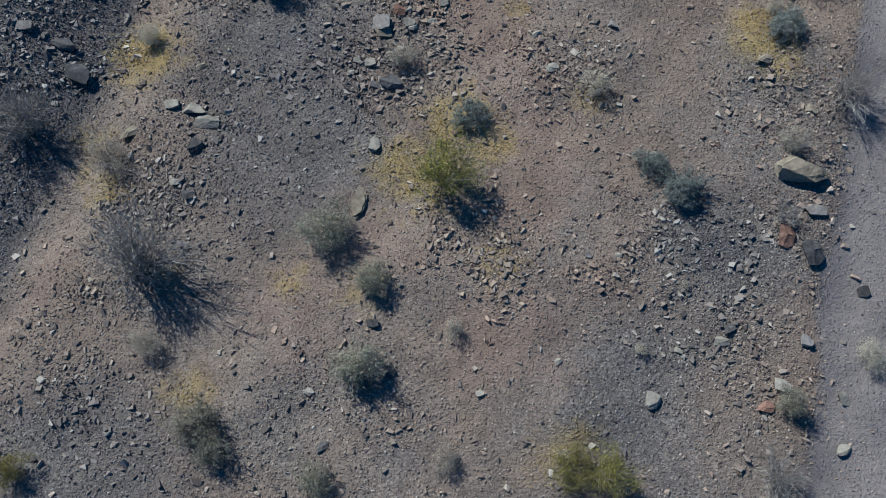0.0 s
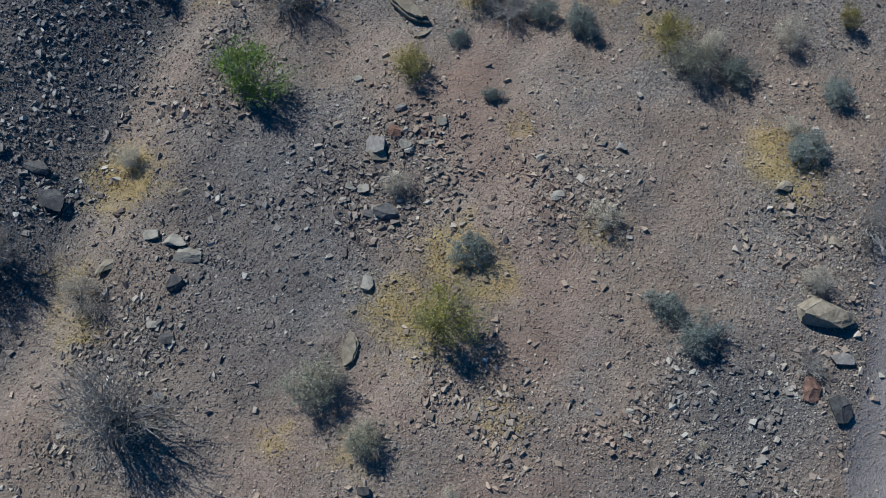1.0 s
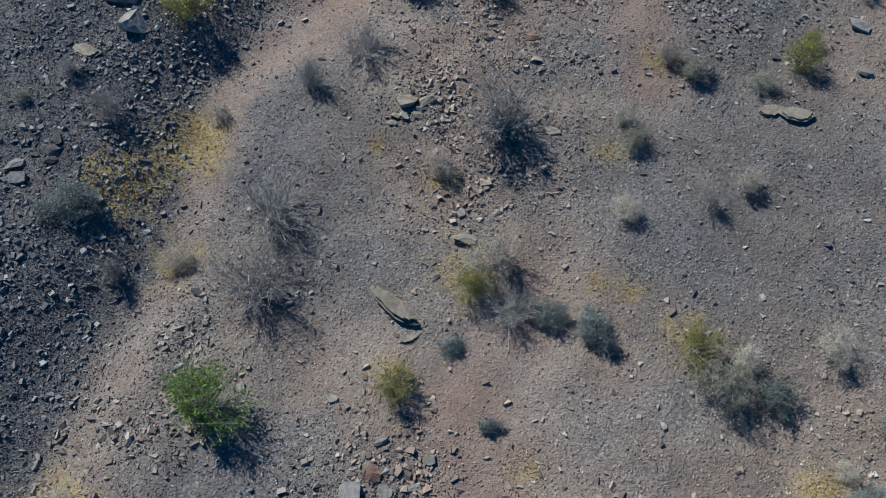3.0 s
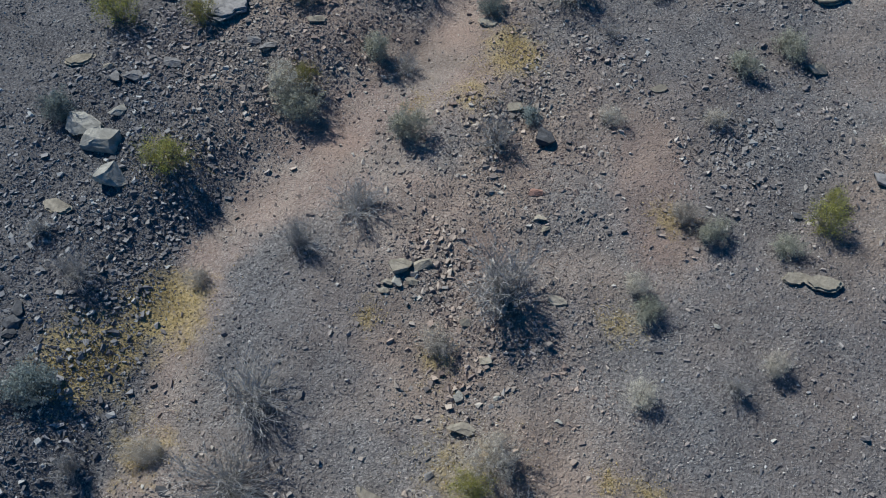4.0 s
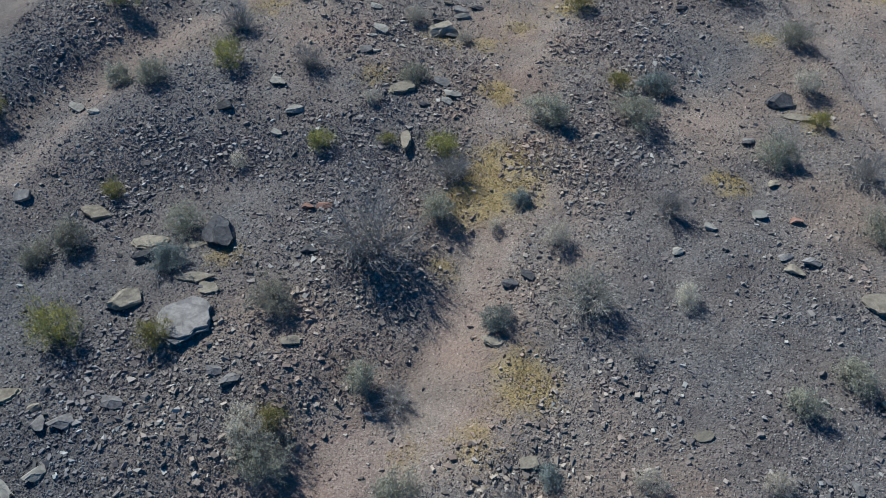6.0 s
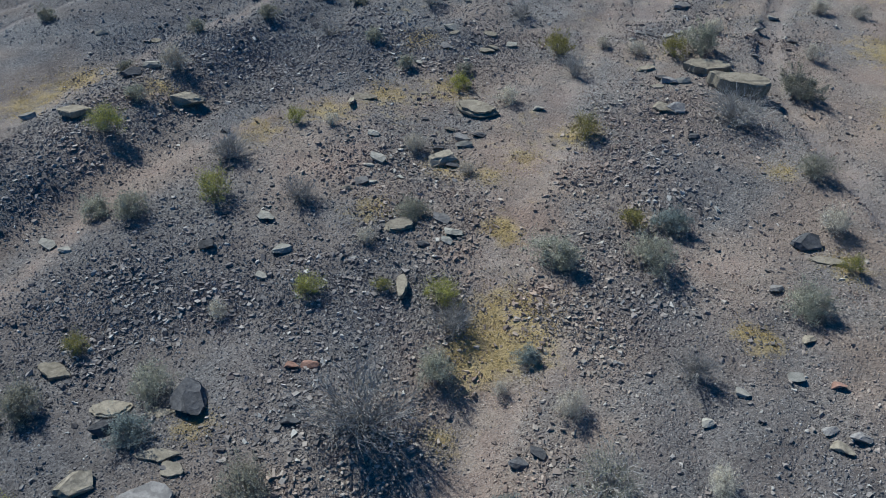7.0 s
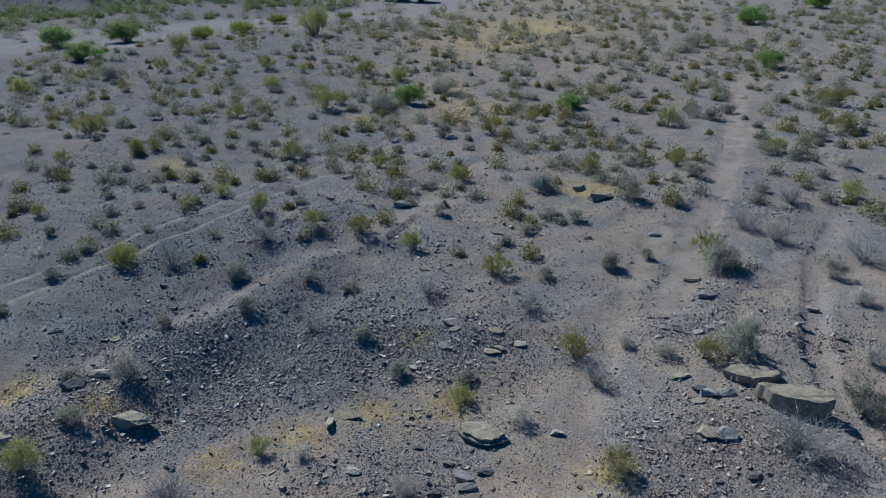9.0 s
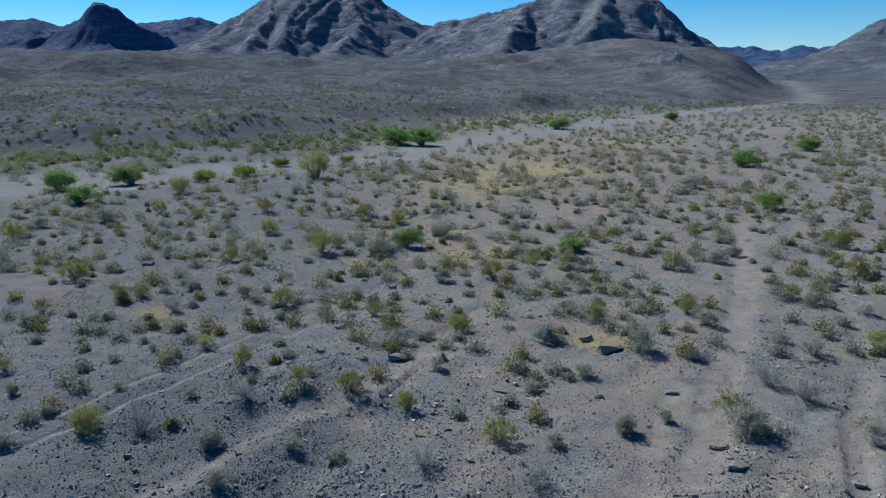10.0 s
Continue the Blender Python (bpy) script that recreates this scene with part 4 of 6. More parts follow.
plant_kind("brittlebush", GREY_LEAF, "grey-green rounded brittlebush on stony ground", [
    (34, 4, 900, 0.050, 0.50, 1.0, 0.0065, 0.7, -0.2, 0.42), (30, 4, 850, 0.052, 0.44, 1.0, 0.0065, 0.7, -0.2, 0.42), (36, 4, 950, 0.048, 0.54, 0.95, 0.0065, 0.7, -0.2, 0.42), (32, 4, 800, 0.05, 0.48, 1.0, 0.0065, 0.8, -0.2, 0.4)], dome=1.0)
plant_kind("saltbush", BLUE_LEAF, "dense blue-grey saltbush on stony ground", [
    (34, 4, 950, 0.050, 0.52, 1.0, 0.006, 0.7, -0.2, 0.5), (32, 4, 900, 0.052, 0.5, 1.0, 0.006, 0.7, -0.2, 0.5), (32, 4, 900, 0.052, 0.46, 1.0, 0.006, 0.7, -0.2, 0.5)], dome=1.3)
plant_kind("creosote", CREOSOTE_LEAF, "olive-yellow open creosote bush on stony ground", [
    (30, 5, 950, 0.046, 0.66, 1.0, 0.0075, 0.9, 0.3, 0.38), (26, 6, 900, 0.048, 0.6, 1.05, 0.0075, 0.9, 0.3, 0.38), (32, 5, 950, 0.045, 0.7, 1.0, 0.0075, 0.9, 0.3, 0.36)], dome=1.0)
plant_kind("twigbush", PALE_TWIG, "grey twiggy bush with few small leaves", [
    (54, 7, 620, 0.042, 0.52, 1.0, 0.0085, 0.8, 0.3, 0.24), (48, 8, 660, 0.042, 0.46, 1.0, 0.0085, 0.8, 0.3, 0.24), (52, 7, 600, 0.042, 0.58, 1.0, 0.0085, 0.8, 0.3, 0.24)], bark=PALE_BARK, dome=0.5)
plant_kind("greenbush", GREEN_LEAF, "bright green leafy desert bush", [
    (40, 5, 1000, 0.050, 0.72, 1.0, 0.009, 0.9, 0.6, 0.36), (38, 5, 950, 0.052, 0.68, 1.0, 0.009, 0.9, 0.6, 0.36)], dome=0.8)
plant_kind("tuft", DRY_STALK, "pale straw-coloured dry tuft with grey stems", [
    (40, 4, 950, 0.062, 0.56, 1.0, 0.0045, 0.8, -0.1, 0.2), (38, 4, 950, 0.06, 0.6, 1.0, 0.0045, 0.8, -0.1, 0.2), (36, 4, 900, 0.06, 0.52, 1.0, 0.0045, 0.8, -0.1, 0.2)], dome=1.0)
plant_kind("thicket", GREEN_LEAF, "dense bright green thicket standing in the dry river plain", [
    (40, 4, 1300, 0.05, 0.62, 1.0, 0.009, 0.8, -0.1, 0.5), (40, 4, 1300, 0.05, 0.56, 1.0, 0.009, 0.8, -0.1, 0.5)], dome=1.5)
plant_kind("yellowbush", BRIGHT_LEAF, "low bright yellow-green bush in the dry river", [
    (36, 5, 1000, 0.06, 0.42, 1.0, 0.007, 0.9, 0.4, 0.45)], dome=1.0)
plant_kind("palebush", GREY_LEAF, "sparse pale green bush with thin grey stems", [
    (44, 6, 600, 0.05, 0.5, 1.0, 0.007, 0.8, 0.3, 0.4), (40, 6, 560, 0.05, 0.5, 1.0, 0.007, 0.8, 0.3, 0.4)], bark=PALE_BARK, dome=0.3)


def brittlebush(x, y, width):
    plant("brittlebush", x, y, width)


def saltbush(x, y, width):
    plant("saltbush", x, y, width)


def creosote(x, y, width):
    plant("creosote", x, y, width)


def twigbush(x, y, width):
    plant("twigbush", x, y, width)


def greenbush(x, y, width):
    plant("greenbush" if y < 60 else "thicket", x, y, width, 1.0 if y < 60 else 0.75)


def yellowbush(x, y, width):
    plant("yellowbush", x, y, width)


def tuft(x, y, width):
    plant("tuft", x, y, width)


def palebush(x, y, width):
    plant("palebush", x, y, width)


tuft(-6.89, 9.12, 1.08)
twigbush(-5.77, 6.76, 2.04)
tuft(-5.35, 5.20, 0.77)
brittlebush(-4.11, 3.92, 1.10)
brittlebush(-4.00, 3.39, 0.88)
brittlebush(-2.09, 7.25, 1.14)
brittlebush(-1.40, 6.35, 0.96)
brittlebush(-1.61, 4.61, 1.17)
creosote(0.02, 8.46, 1.34)
saltbush(0.55, 9.91, 0.83)
saltbush(4.27, 8.81, 0.81)
saltbush(4.64, 8.26, 0.89)
tuft(3.22, 10.70, 0.80)
tuft(-0.88, 11.36, 0.72)
tuft(-6.35, 11.93, 0.67)
saltbush(7.34, 12.19, 0.91)
twigbush(8.41, 10.61, 1.29)
twigbush(-8.57, 9.66, 1.50)
tuft(0.20, 5.52, 0.47)
tuft(0.06, 3.19, 0.61)
brittlebush(-2.14, 2.83, 0.73)
creosote(2.20, 3.06, 0.88)
creosote(2.78, 2.98, 1.07)
brittlebush(6.20, 4.07, 0.75)
twigbush(5.81, 2.92, 0.92)
creosote(-7.34, 2.90, 0.78)
tuft(4.55, 6.38, 0.21)
tuft(7.00, 9.31, 0.68)
tuft(7.84, 5.06, 0.72)
tuft(3.61, 5.15, 0.31)
twigbush(6.63, 7.85, 0.66)
greenbush(-4.12, 13.57, 1.69)
twigbush(-3.33, 17.52, 1.52)
twigbush(-3.53, 16.04, 1.64)
saltbush(-7.21, 17.66, 1.22)
tuft(-5.14, 16.57, 0.83)
tuft(1.10, 16.70, 1.19)
creosote(0.68, 16.15, 0.93)
twigbush(1.49, 15.56, 1.03)
saltbush(2.17, 15.56, 0.69)
saltbush(2.91, 15.38, 0.91)
saltbush(0.34, 14.94, 0.51)
creosote(-0.68, 14.09, 0.83)
saltbush(0.97, 13.44, 0.45)
creosote(4.85, 15.02, 1.02)
brittlebush(5.32, 14.34, 1.11)
tuft(5.76, 14.71, 0.78)
saltbush(6.18, 14.17, 0.88)
tuft(7.47, 14.92, 0.95)
creosote(8.86, 15.38, 0.62)
saltbush(8.23, 13.60, 0.81)
tuft(7.27, 12.79, 0.53)
twigbush(-6.34, 16.28, 0.71)
twigbush(-7.12, 19.89, 0.97)
brittlebush(-8.94, 20.05, 0.52)
twigbush(5.51, 18.04, 0.55)
tuft(3.81, 17.80, 0.79)
brittlebush(-3.39, 24.40, 1.30)
brittlebush(-0.94, 23.96, 1.26)
creosote(-5.86, 22.69, 1.10)
twigbush(-1.76, 21.70, 1.26)
twigbush(-2.93, 20.90, 0.98)
twigbush(1.19, 23.60, 1.05)
tuft(3.70, 24.25, 0.67)
tuft(6.05, 24.22, 0.67)
tuft(5.06, 21.77, 0.75)
brittlebush(5.48, 21.33, 0.93)
creosote(7.94, 21.56, 1.05)
creosote(8.26, 22.27, 0.51)
brittlebush(7.00, 21.08, 0.73)
twigbush(1.31, 19.82, 1.90)
tuft(3.87, 20.04, 0.72)
brittlebush(4.07, 19.56, 0.76)
tuft(0.04, 18.76, 0.81)
tuft(6.32, 18.45, 0.70)
tuft(-4.86, 20.15, 0.60)
twigbush(-8.08, 20.84, 0.68)
saltbush(-8.57, 23.88, 0.87)
tuft(9.85, 23.80, 0.53)
brittlebush(-9.91, 36.57, 1.20)
brittlebush(-8.97, 36.31, 1.19)
creosote(-6.87, 37.20, 1.13)
brittlebush(-9.67, 29.22, 1.08)
brittlebush(-8.89, 29.52, 1.22)
creosote(-8.47, 31.45, 0.61)
brittlebush(-6.45, 30.41, 1.19)
saltbush(-6.37, 29.18, 1.00)
creosote(-8.12, 27.02, 1.23)
creosote(-6.00, 26.86, 0.88)
brittlebush(-3.64, 27.94, 1.21)
twigbush(-1.82, 29.64, 2.17)
tuft(-5.56, 32.70, 0.63)
creosote(-3.55, 33.34, 0.80)
twigbush(-4.41, 37.09, 1.12)
creosote(-1.69, 33.59, 0.50)
creosote(-0.24, 33.20, 0.99)
twigbush(-0.07, 32.41, 1.04)
brittlebush(-0.24, 31.07, 1.02)
saltbush(1.73, 31.50, 0.66)
tuft(1.06, 30.77, 0.45)
tuft(2.46, 30.14, 0.85)
palebush(3.05, 28.31, 1.66)
saltbush(1.06, 27.77, 0.78)
brittlebush(-1.76, 26.40, 0.96)
twigbush(-0.95, 25.94, 0.82)
tuft(-3.82, 24.97, 1.01)
creosote(-3.35, 25.20, 0.63)
saltbush(1.94, 24.37, 0.57)
twigbush(3.99, 26.94, 0.55)
tuft(5.23, 28.42, 0.80)
brittlebush(6.92, 25.97, 0.99)
brittlebush(8.07, 26.67, 1.13)
brittlebush(8.38, 33.18, 1.29)
brittlebush(5.08, 34.88, 1.44)
brittlebush(2.66, 34.55, 1.67)
saltbush(5.93, 36.32, 1.09)
creosote(4.77, 36.29, 0.70)
brittlebush(10.23, 30.46, 1.31)
twigbush(5.29, 31.20, 1.06)
tuft(10.13, 36.25, 1.08)
brittlebush(-1.23, 36.40, 1.05)
creosote(-12.87, 34.56, 0.97)
creosote(10.02, 34.72, 0.63)
twigbush(10.67, 32.62, 1.33)
creosote(-11.12, 40.15, 1.24)
tuft(-10.13, 44.34, 1.29)
brittlebush(-10.95, 42.16, 0.96)
brittlebush(-12.10, 44.26, 0.79)
creosote(-5.30, 41.17, 0.67)
tuft(-4.10, 40.90, 0.56)
twigbush(-6.90, 39.17, 1.41)
brittlebush(-1.86, 45.09, 0.90)
creosote(-0.03, 43.80, 0.87)
brittlebush(0.15, 44.86, 0.79)
tuft(-1.39, 39.82, 0.93)
creosote(4.00, 40.72, 1.07)
creosote(3.65, 46.38, 1.35)
twigbush(4.11, 44.94, 1.19)
creosote(1.27, 52.12, 1.26)
brittlebush(10.56, 53.26, 2.35)
creosote(10.13, 54.06, 1.51)
brittlebush(8.86, 46.30, 1.75)
tuft(6.45, 46.50, 0.93)
tuft(5.40, 47.12, 0.74)
brittlebush(11.65, 43.56, 1.60)
brittlebush(10.40, 38.94, 1.20)
twigbush(8.99, 41.76, 1.96)
tuft(12.78, 45.92, 0.81)
tuft(15.88, 49.57, 0.94)
tuft(14.34, 49.91, 1.09)
tuft(14.54, 52.40, 1.21)
brittlebush(-3.49, 46.96, 0.89)
twigbush(-5.26, 48.07, 1.10)
brittlebush(-7.90, 48.95, 0.95)
brittlebush(-10.31, 47.75, 0.92)
creosote(-13.98, 52.55, 1.29)
creosote(-4.74, 56.14, 1.21)
creosote(-2.31, 54.77, 1.09)
brittlebush(-6.18, 51.50, 0.91)
brittlebush(-9.13, 51.37, 1.25)
brittlebush(-16.50, 48.18, 0.93)
brittlebush(-16.29, 51.18, 0.91)
twigbush(-1.38, 50.30, 1.16)
brittlebush(5.88, 53.24, 1.04)
twigbush(2.35, 49.40, 1.17)
brittlebush(3.19, 51.91, 0.84)
tuft(1.56, 42.79, 0.93)
tuft(0.27, 38.65, 0.64)
twigbush(16.51, 54.15, 1.76)
tuft(9.74, 48.13, 0.87)
creosote(7.77, 46.12, 1.02)
tuft(-2.33, 35.23, 0.63)
brittlebush(-4.43, 51.00, 0.95)
yellowbush(-34.40, 120.82, 3.07)
yellowbush(-31.31, 128.35, 3.78)
yellowbush(-29.41, 139.38, 2.79)
yellowbush(-23.30, 141.68, 2.84)
yellowbush(-20.54, 147.47, 2.42)
greenbush(-50.17, 114.70, 5.38)
greenbush(-43.58, 119.73, 4.21)
greenbush(-40.74, 101.75, 4.42)
greenbush(-14.75, 176.45, 6.88)
greenbush(-10.15, 176.35, 6.86)
greenbush(22.02, 219.82, 6.14)
greenbush(60.78, 254.34, 5.82)
creosote(-20.15, 122.48, 4.44)
brittlebush(-33.58, 93.18, 2.72)
brittlebush(-37.99, 89.97, 2.00)
creosote(-36.98, 84.69, 1.84)
creosote(-25.54, 72.74, 2.01)
brittlebush(-22.79, 63.55, 1.77)
creosote(-23.84, 66.36, 1.08)
creosote(-33.02, 109.44, 2.71)
creosote(-29.66, 96.08, 1.96)
creosote(-25.28, 94.68, 1.38)
creosote(-19.78, 97.10, 1.97)
creosote(-16.00, 96.24, 1.51)
creosote(-16.66, 86.75, 1.78)
creosote(-10.97, 80.84, 2.32)
creosote(-10.15, 82.91, 1.75)
brittlebush(-6.67, 80.38, 2.92)
greenbush(-5.09, 82.23, 2.59)
greenbush(7.93, 81.54, 2.45)
tuft(-2.11, 86.76, 2.79)
creosote(-6.38, 92.20, 1.62)
creosote(-9.68, 95.73, 1.60)
creosote(-10.52, 67.71, 1.78)
brittlebush(-13.10, 69.53, 1.22)
brittlebush(-12.34, 70.49, 0.90)
brittlebush(-12.14, 66.14, 0.75)
brittlebush(-5.65, 68.36, 1.11)
creosote(-5.08, 65.82, 0.98)
brittlebush(-11.35, 77.75, 0.96)
creosote(-17.13, 78.13, 1.53)
twigbush(-16.35, 66.54, 1.20)
brittlebush(-14.83, 63.66, 1.12)
brittlebush(-17.08, 70.99, 1.26)
creosote(-20.02, 68.02, 1.25)
brittlebush(-19.46, 64.72, 1.03)
brittlebush(-18.95, 61.18, 0.83)
brittlebush(-16.10, 59.08, 0.73)
twigbush(-16.99, 58.00, 0.86)
brittlebush(-15.91, 61.80, 0.73)
brittlebush(-14.82, 60.38, 0.70)
brittlebush(-13.53, 59.70, 0.68)
creosote(-12.55, 60.96, 1.09)
creosote(-9.98, 58.38, 1.31)
brittlebush(-9.08, 56.41, 0.76)
brittlebush(-8.18, 59.57, 0.89)
brittlebush(-6.74, 57.29, 0.73)
creosote(-6.93, 56.24, 0.99)
brittlebush(-11.04, 55.25, 0.96)
twigbush(-11.88, 52.34, 1.20)
creosote(-13.87, 52.11, 1.28)
brittlebush(-16.26, 53.68, 0.92)
brittlebush(-18.67, 55.35, 0.84)
creosote(-20.51, 57.77, 0.75)
brittlebush(-14.45, 55.91, 0.80)
twigbush(-8.58, 54.59, 1.30)
tuft(-1.39, 58.49, 1.05)
brittlebush(-2.10, 62.56, 1.07)
creosote(-0.44, 63.68, 1.51)
brittlebush(-1.68, 72.86, 1.51)
creosote(1.58, 74.00, 1.76)
creosote(4.55, 77.74, 1.34)
saltbush(3.83, 62.23, 1.28)
brittlebush(5.07, 58.10, 1.08)
brittlebush(2.65, 56.62, 1.03)
creosote(6.87, 65.64, 1.33)
brittlebush(8.22, 60.99, 1.71)
brittlebush(10.31, 59.79, 0.98)
brittlebush(7.61, 53.85, 0.85)
brittlebush(5.80, 52.91, 0.78)
brittlebush(12.44, 64.87, 1.59)
creosote(11.97, 66.82, 1.30)
creosote(19.59, 61.80, 1.35)
brittlebush(13.48, 85.52, 1.53)
brittlebush(25.81, 114.13, 2.92)
greenbush(38.74, 134.06, 4.45)
greenbush(28.98, 99.18, 3.40)
greenbush(59.24, 158.87, 5.15)
twigbush(12.75, 57.48, 1.53)
twigbush(13.67, 56.11, 1.46)
creosote(18.80, 69.69, 1.38)
brittlebush(19.52, 68.41, 1.21)
tuft(21.68, 67.44, 1.24)
brittlebush(22.78, 72.49, 1.47)
creosote(25.26, 75.18, 1.77)
creosote(27.87, 82.45, 1.86)
brittlebush(19.29, 80.51, 1.56)
brittlebush(17.21, 78.79, 1.75)
creosote(13.94, 77.15, 1.70)
brittlebush(15.31, 62.53, 1.16)
twigbush(16.16, 60.91, 1.42)
creosote(-9.96, 94.03, 1.57)


# ---- stones ----
def broken(seed, cuts, deep, flat=1.0, rough=0.0):
    """A broken stone one metre across: a block with flat faces struck off it."""
    rng = np.random.default_rng(seed)
    bm = bmesh.new()
    bmesh.ops.create_cube(bm, size=1.0)
    for v in bm.verts:
        v.co += Vector(rng.normal(size=3) * 0.1)
    for _ in range(cuts):
        n = rng.normal(size=3) * np.array([1, 1, flat])
        n /= np.linalg.norm(n)
        got = bmesh.ops.bisect_plane(bm, geom=bm.verts[:] + bm.edges[:] + bm.faces[:], plane_co=Vector(n * rng.uniform(*deep)), plane_no=Vector(n), clear_outer=True)
        edges = [e for e in got["geom_cut"] if isinstance(e, bmesh.types.BMEdge)]
        if edges:
            bmesh.ops.contextual_create(bm, geom=edges)
    if rough:
        bmesh.ops.bevel(bm, geom=bm.edges[:], offset=0.03, segments=1, affect="EDGES", clamp_overlap=True)
        bmesh.ops.triangulate(bm, faces=bm.faces[:])
        bmesh.ops.subdivide_edges(bm, edges=[e for e in bm.edges if e.calc_length() > 0.25], cuts=1)
        for v in bm.verts:
            v.co += Vector(rng.normal(size=3) * rough)
    return tidy(bm)


def tidy(bm):
    """Corners and triangles of a bmesh, brought to one metre each way."""
    bmesh.ops.triangulate(bm, faces=bm.faces[:])
    bmesh.ops.recalc_face_normals(bm, faces=bm.faces[:])
    bm.verts.index_update()
    co = np.array([v.co[:] for v in bm.verts])
    faces = np.array([[v.index for v in f.verts] for f in bm.faces])
    bm.free()
    co -= (co.max(0) + co.min(0)) / 2
    return co / (co.max(0) - co.min(0)), faces


def layered(seed, beds):
    """A slab of bedded stone: uneven plates on one another, each with its own broken outline."""
    rng = np.random.default_rng(seed)
    bm = bmesh.new()
    n = 22
    turn = (np.arange(n) + rng.uniform(-0.35, 0.35, n)) * 2 * math.pi / n
    swell = 0.56 + sum(rng.normal() * 0.06 / q * np.cos(q * turn + rng.uniform(0, 6.3)) for q in (2, 3, 4, 5, 7))
    edge = np.stack([np.cos(turn), np.sin(turn)], -1) * swell[:, None]
    # breaks along the joints of the rock
    for a in rng.uniform(0, 2 * math.pi, 4):
        c = rng.uniform(0.36, 0.5)
        over = np.maximum(edge @ np.array([math.cos(a), math.sin(a)]) - c, 0)
        edge = edge - over[:, None] * np.array([math.cos(a), math.sin(a)]) * 0.9
    edge = edge + rng.normal(size=(n, 2)) * 0.02
    for k in range(beds):
        lo, hi = k / beds, (k + 0.97) / beds
        out = edge * rng.uniform(0.93, 1.02, (n, 1)) * rng.uniform(0.85, 1.0) + rng.normal(size=2) * 0.03
        rings = []
        for z, s in ((lo, 0.9), (lo + 0.3 * (hi - lo), 1.0), (hi - 0.12 * (hi - lo), 1.0), (hi, 0.965)):
            rings.append([bm.verts.new((p[0] * s + rng.normal() * 0.012, p[1] * s + rng.normal() * 0.012, z + rng.normal() * 0.035)) for p in out])
        for a, c in zip(rings, rings[1:]):
            for q in range(n):
                bm.faces.new((a[q], a[(q + 1) % n], c[(q + 1) % n], c[q]))
        bm.faces.new(rings[-1])
        bm.faces.new(rings[0][::-1])
    return tidy(bm)


SHAPES = {"rock": [broken(700 + k, 9, (0.26, 0.44), 1.0, 0.012) for k in range(8)], "slab": [layered(800 + k, 1 + k % 3) for k in range(7)], "boulder": [broken(900 + k, 12, (0.3, 0.46), 0.8, 0.014) for k in range(5)]}
STONE_MESH = {}
laid = {"n": 0}
TONE_WORDS = {"tan": "tan", "pale": "pale cream-grey", "grey": "grey", "dark": "dark slate", "red": "reddish-brown"}
SHAPE_WORDS = {"rock": "angular broken rock lying among gravel", "slab": "flat slab of layered stone lying on gravel", "boulder": "large weathered boulder half sunk in gravel"}


def stone(kind, tone, x, y, width, depth, height, turn, tilt=0.0):
    laid["n"] += 1
    if kind != "slab" and depth <= 0.55 * width:
        depth, height = depth * 1.3, height * 1.35
    k = laid["n"]
    which = k % len(SHAPES[kind])
    if (kind, tone, which) not in STONE_MESH:
        me = mesh_from(tone + "_" + kind, *SHAPES[kind][which])
        me.materials.append(STONES[tone])
        STONE_MESH[kind, tone, which] = me
    ob = new(kind, STONE_MESH[kind, tone, which])
    lean = tilt or math.sin(k * 3.7) * (0.16 if kind != "slab" else 0.1)
    spin = radians(turn) + (math.sin(k * 5.1) * 0.35 if turn == 0 else 0)
    ob.matrix_world = Matrix.Translation((x, y, ground_at(x, y) + height * 0.32 + 0.3 * depth * math.sin(abs(tilt)))) @ Matrix.Rotation(spin, 4, "Z") @ Matrix.Rotation(lean, 4, "X") @ Matrix.Diagonal((width, depth, height, 1))
    tagged(ob, TONE_WORDS[tone] + " " + SHAPE_WORDS[kind], "rock", "scattered rocks")


def rock(tone, x, y, width, depth, height, turn):
    stone("rock", tone, x, y, width, depth, height, turn)


def slab(tone, x, y, width, depth, height, turn):
    stone("slab", tone, x, y, width, depth, height, turn)


def leaning_slab(tone, x, y, width, thick, length):
    """A plate of stone that leans back against the slope."""
    stone("slab", tone, x, y, width, length, thick, 4, -0.22)


def boulder(tone, x, y, width, depth, height, turn):
    stone("boulder", tone, x, y, width, depth, height, turn)


boulder("tan", 7.08, 8.77, 1.06, 0.60, 0.31, 0)
rock("red", 6.59, 7.36, 0.32, 0.46, 0.17, 0)
rock("grey", 7.27, 7.92, 0.43, 0.25, 0.13, 0)
rock("pale", 3.77, 4.25, 0.32, 0.33, 0.17, 0)
slab("tan", -1.62, 8.00, 0.71, 0.29, 0.09, 85)
rock("pale", -1.36, 9.27, 0.23, 0.31, 0.12, 0)
rock("pale", -4.85, 9.85, 0.53, 0.26, 0.13, 0)
rock("pale", -5.18, 10.18, 0.51, 0.25, 0.13, 0)
rock("tan", -6.48, 9.68, 0.44, 0.25, 0.13, 0)
rock("dark", -5.01, 8.21, 0.26, 0.22, 0.11, 0)
rock("dark", -7.76, 11.02, 0.54, 0.45, 0.23, 0)
rock("dark", -1.10, 10.79, 0.51, 0.27, 0.14, 0)
rock("grey", -1.35, 12.22, 0.40, 0.41, 0.20, 0)
rock("pale", -0.74, 12.27, 0.26, 0.23, 0.12, 0)
rock("pale", 2.12, 4.93, 0.14, 0.13, 0.06, 0)
rock("tan", 7.62, 10.26, 0.25, 0.26, 0.13, 0)
rock("red", 5.76, 4.15, 0.32, 0.24, 0.12, 0)
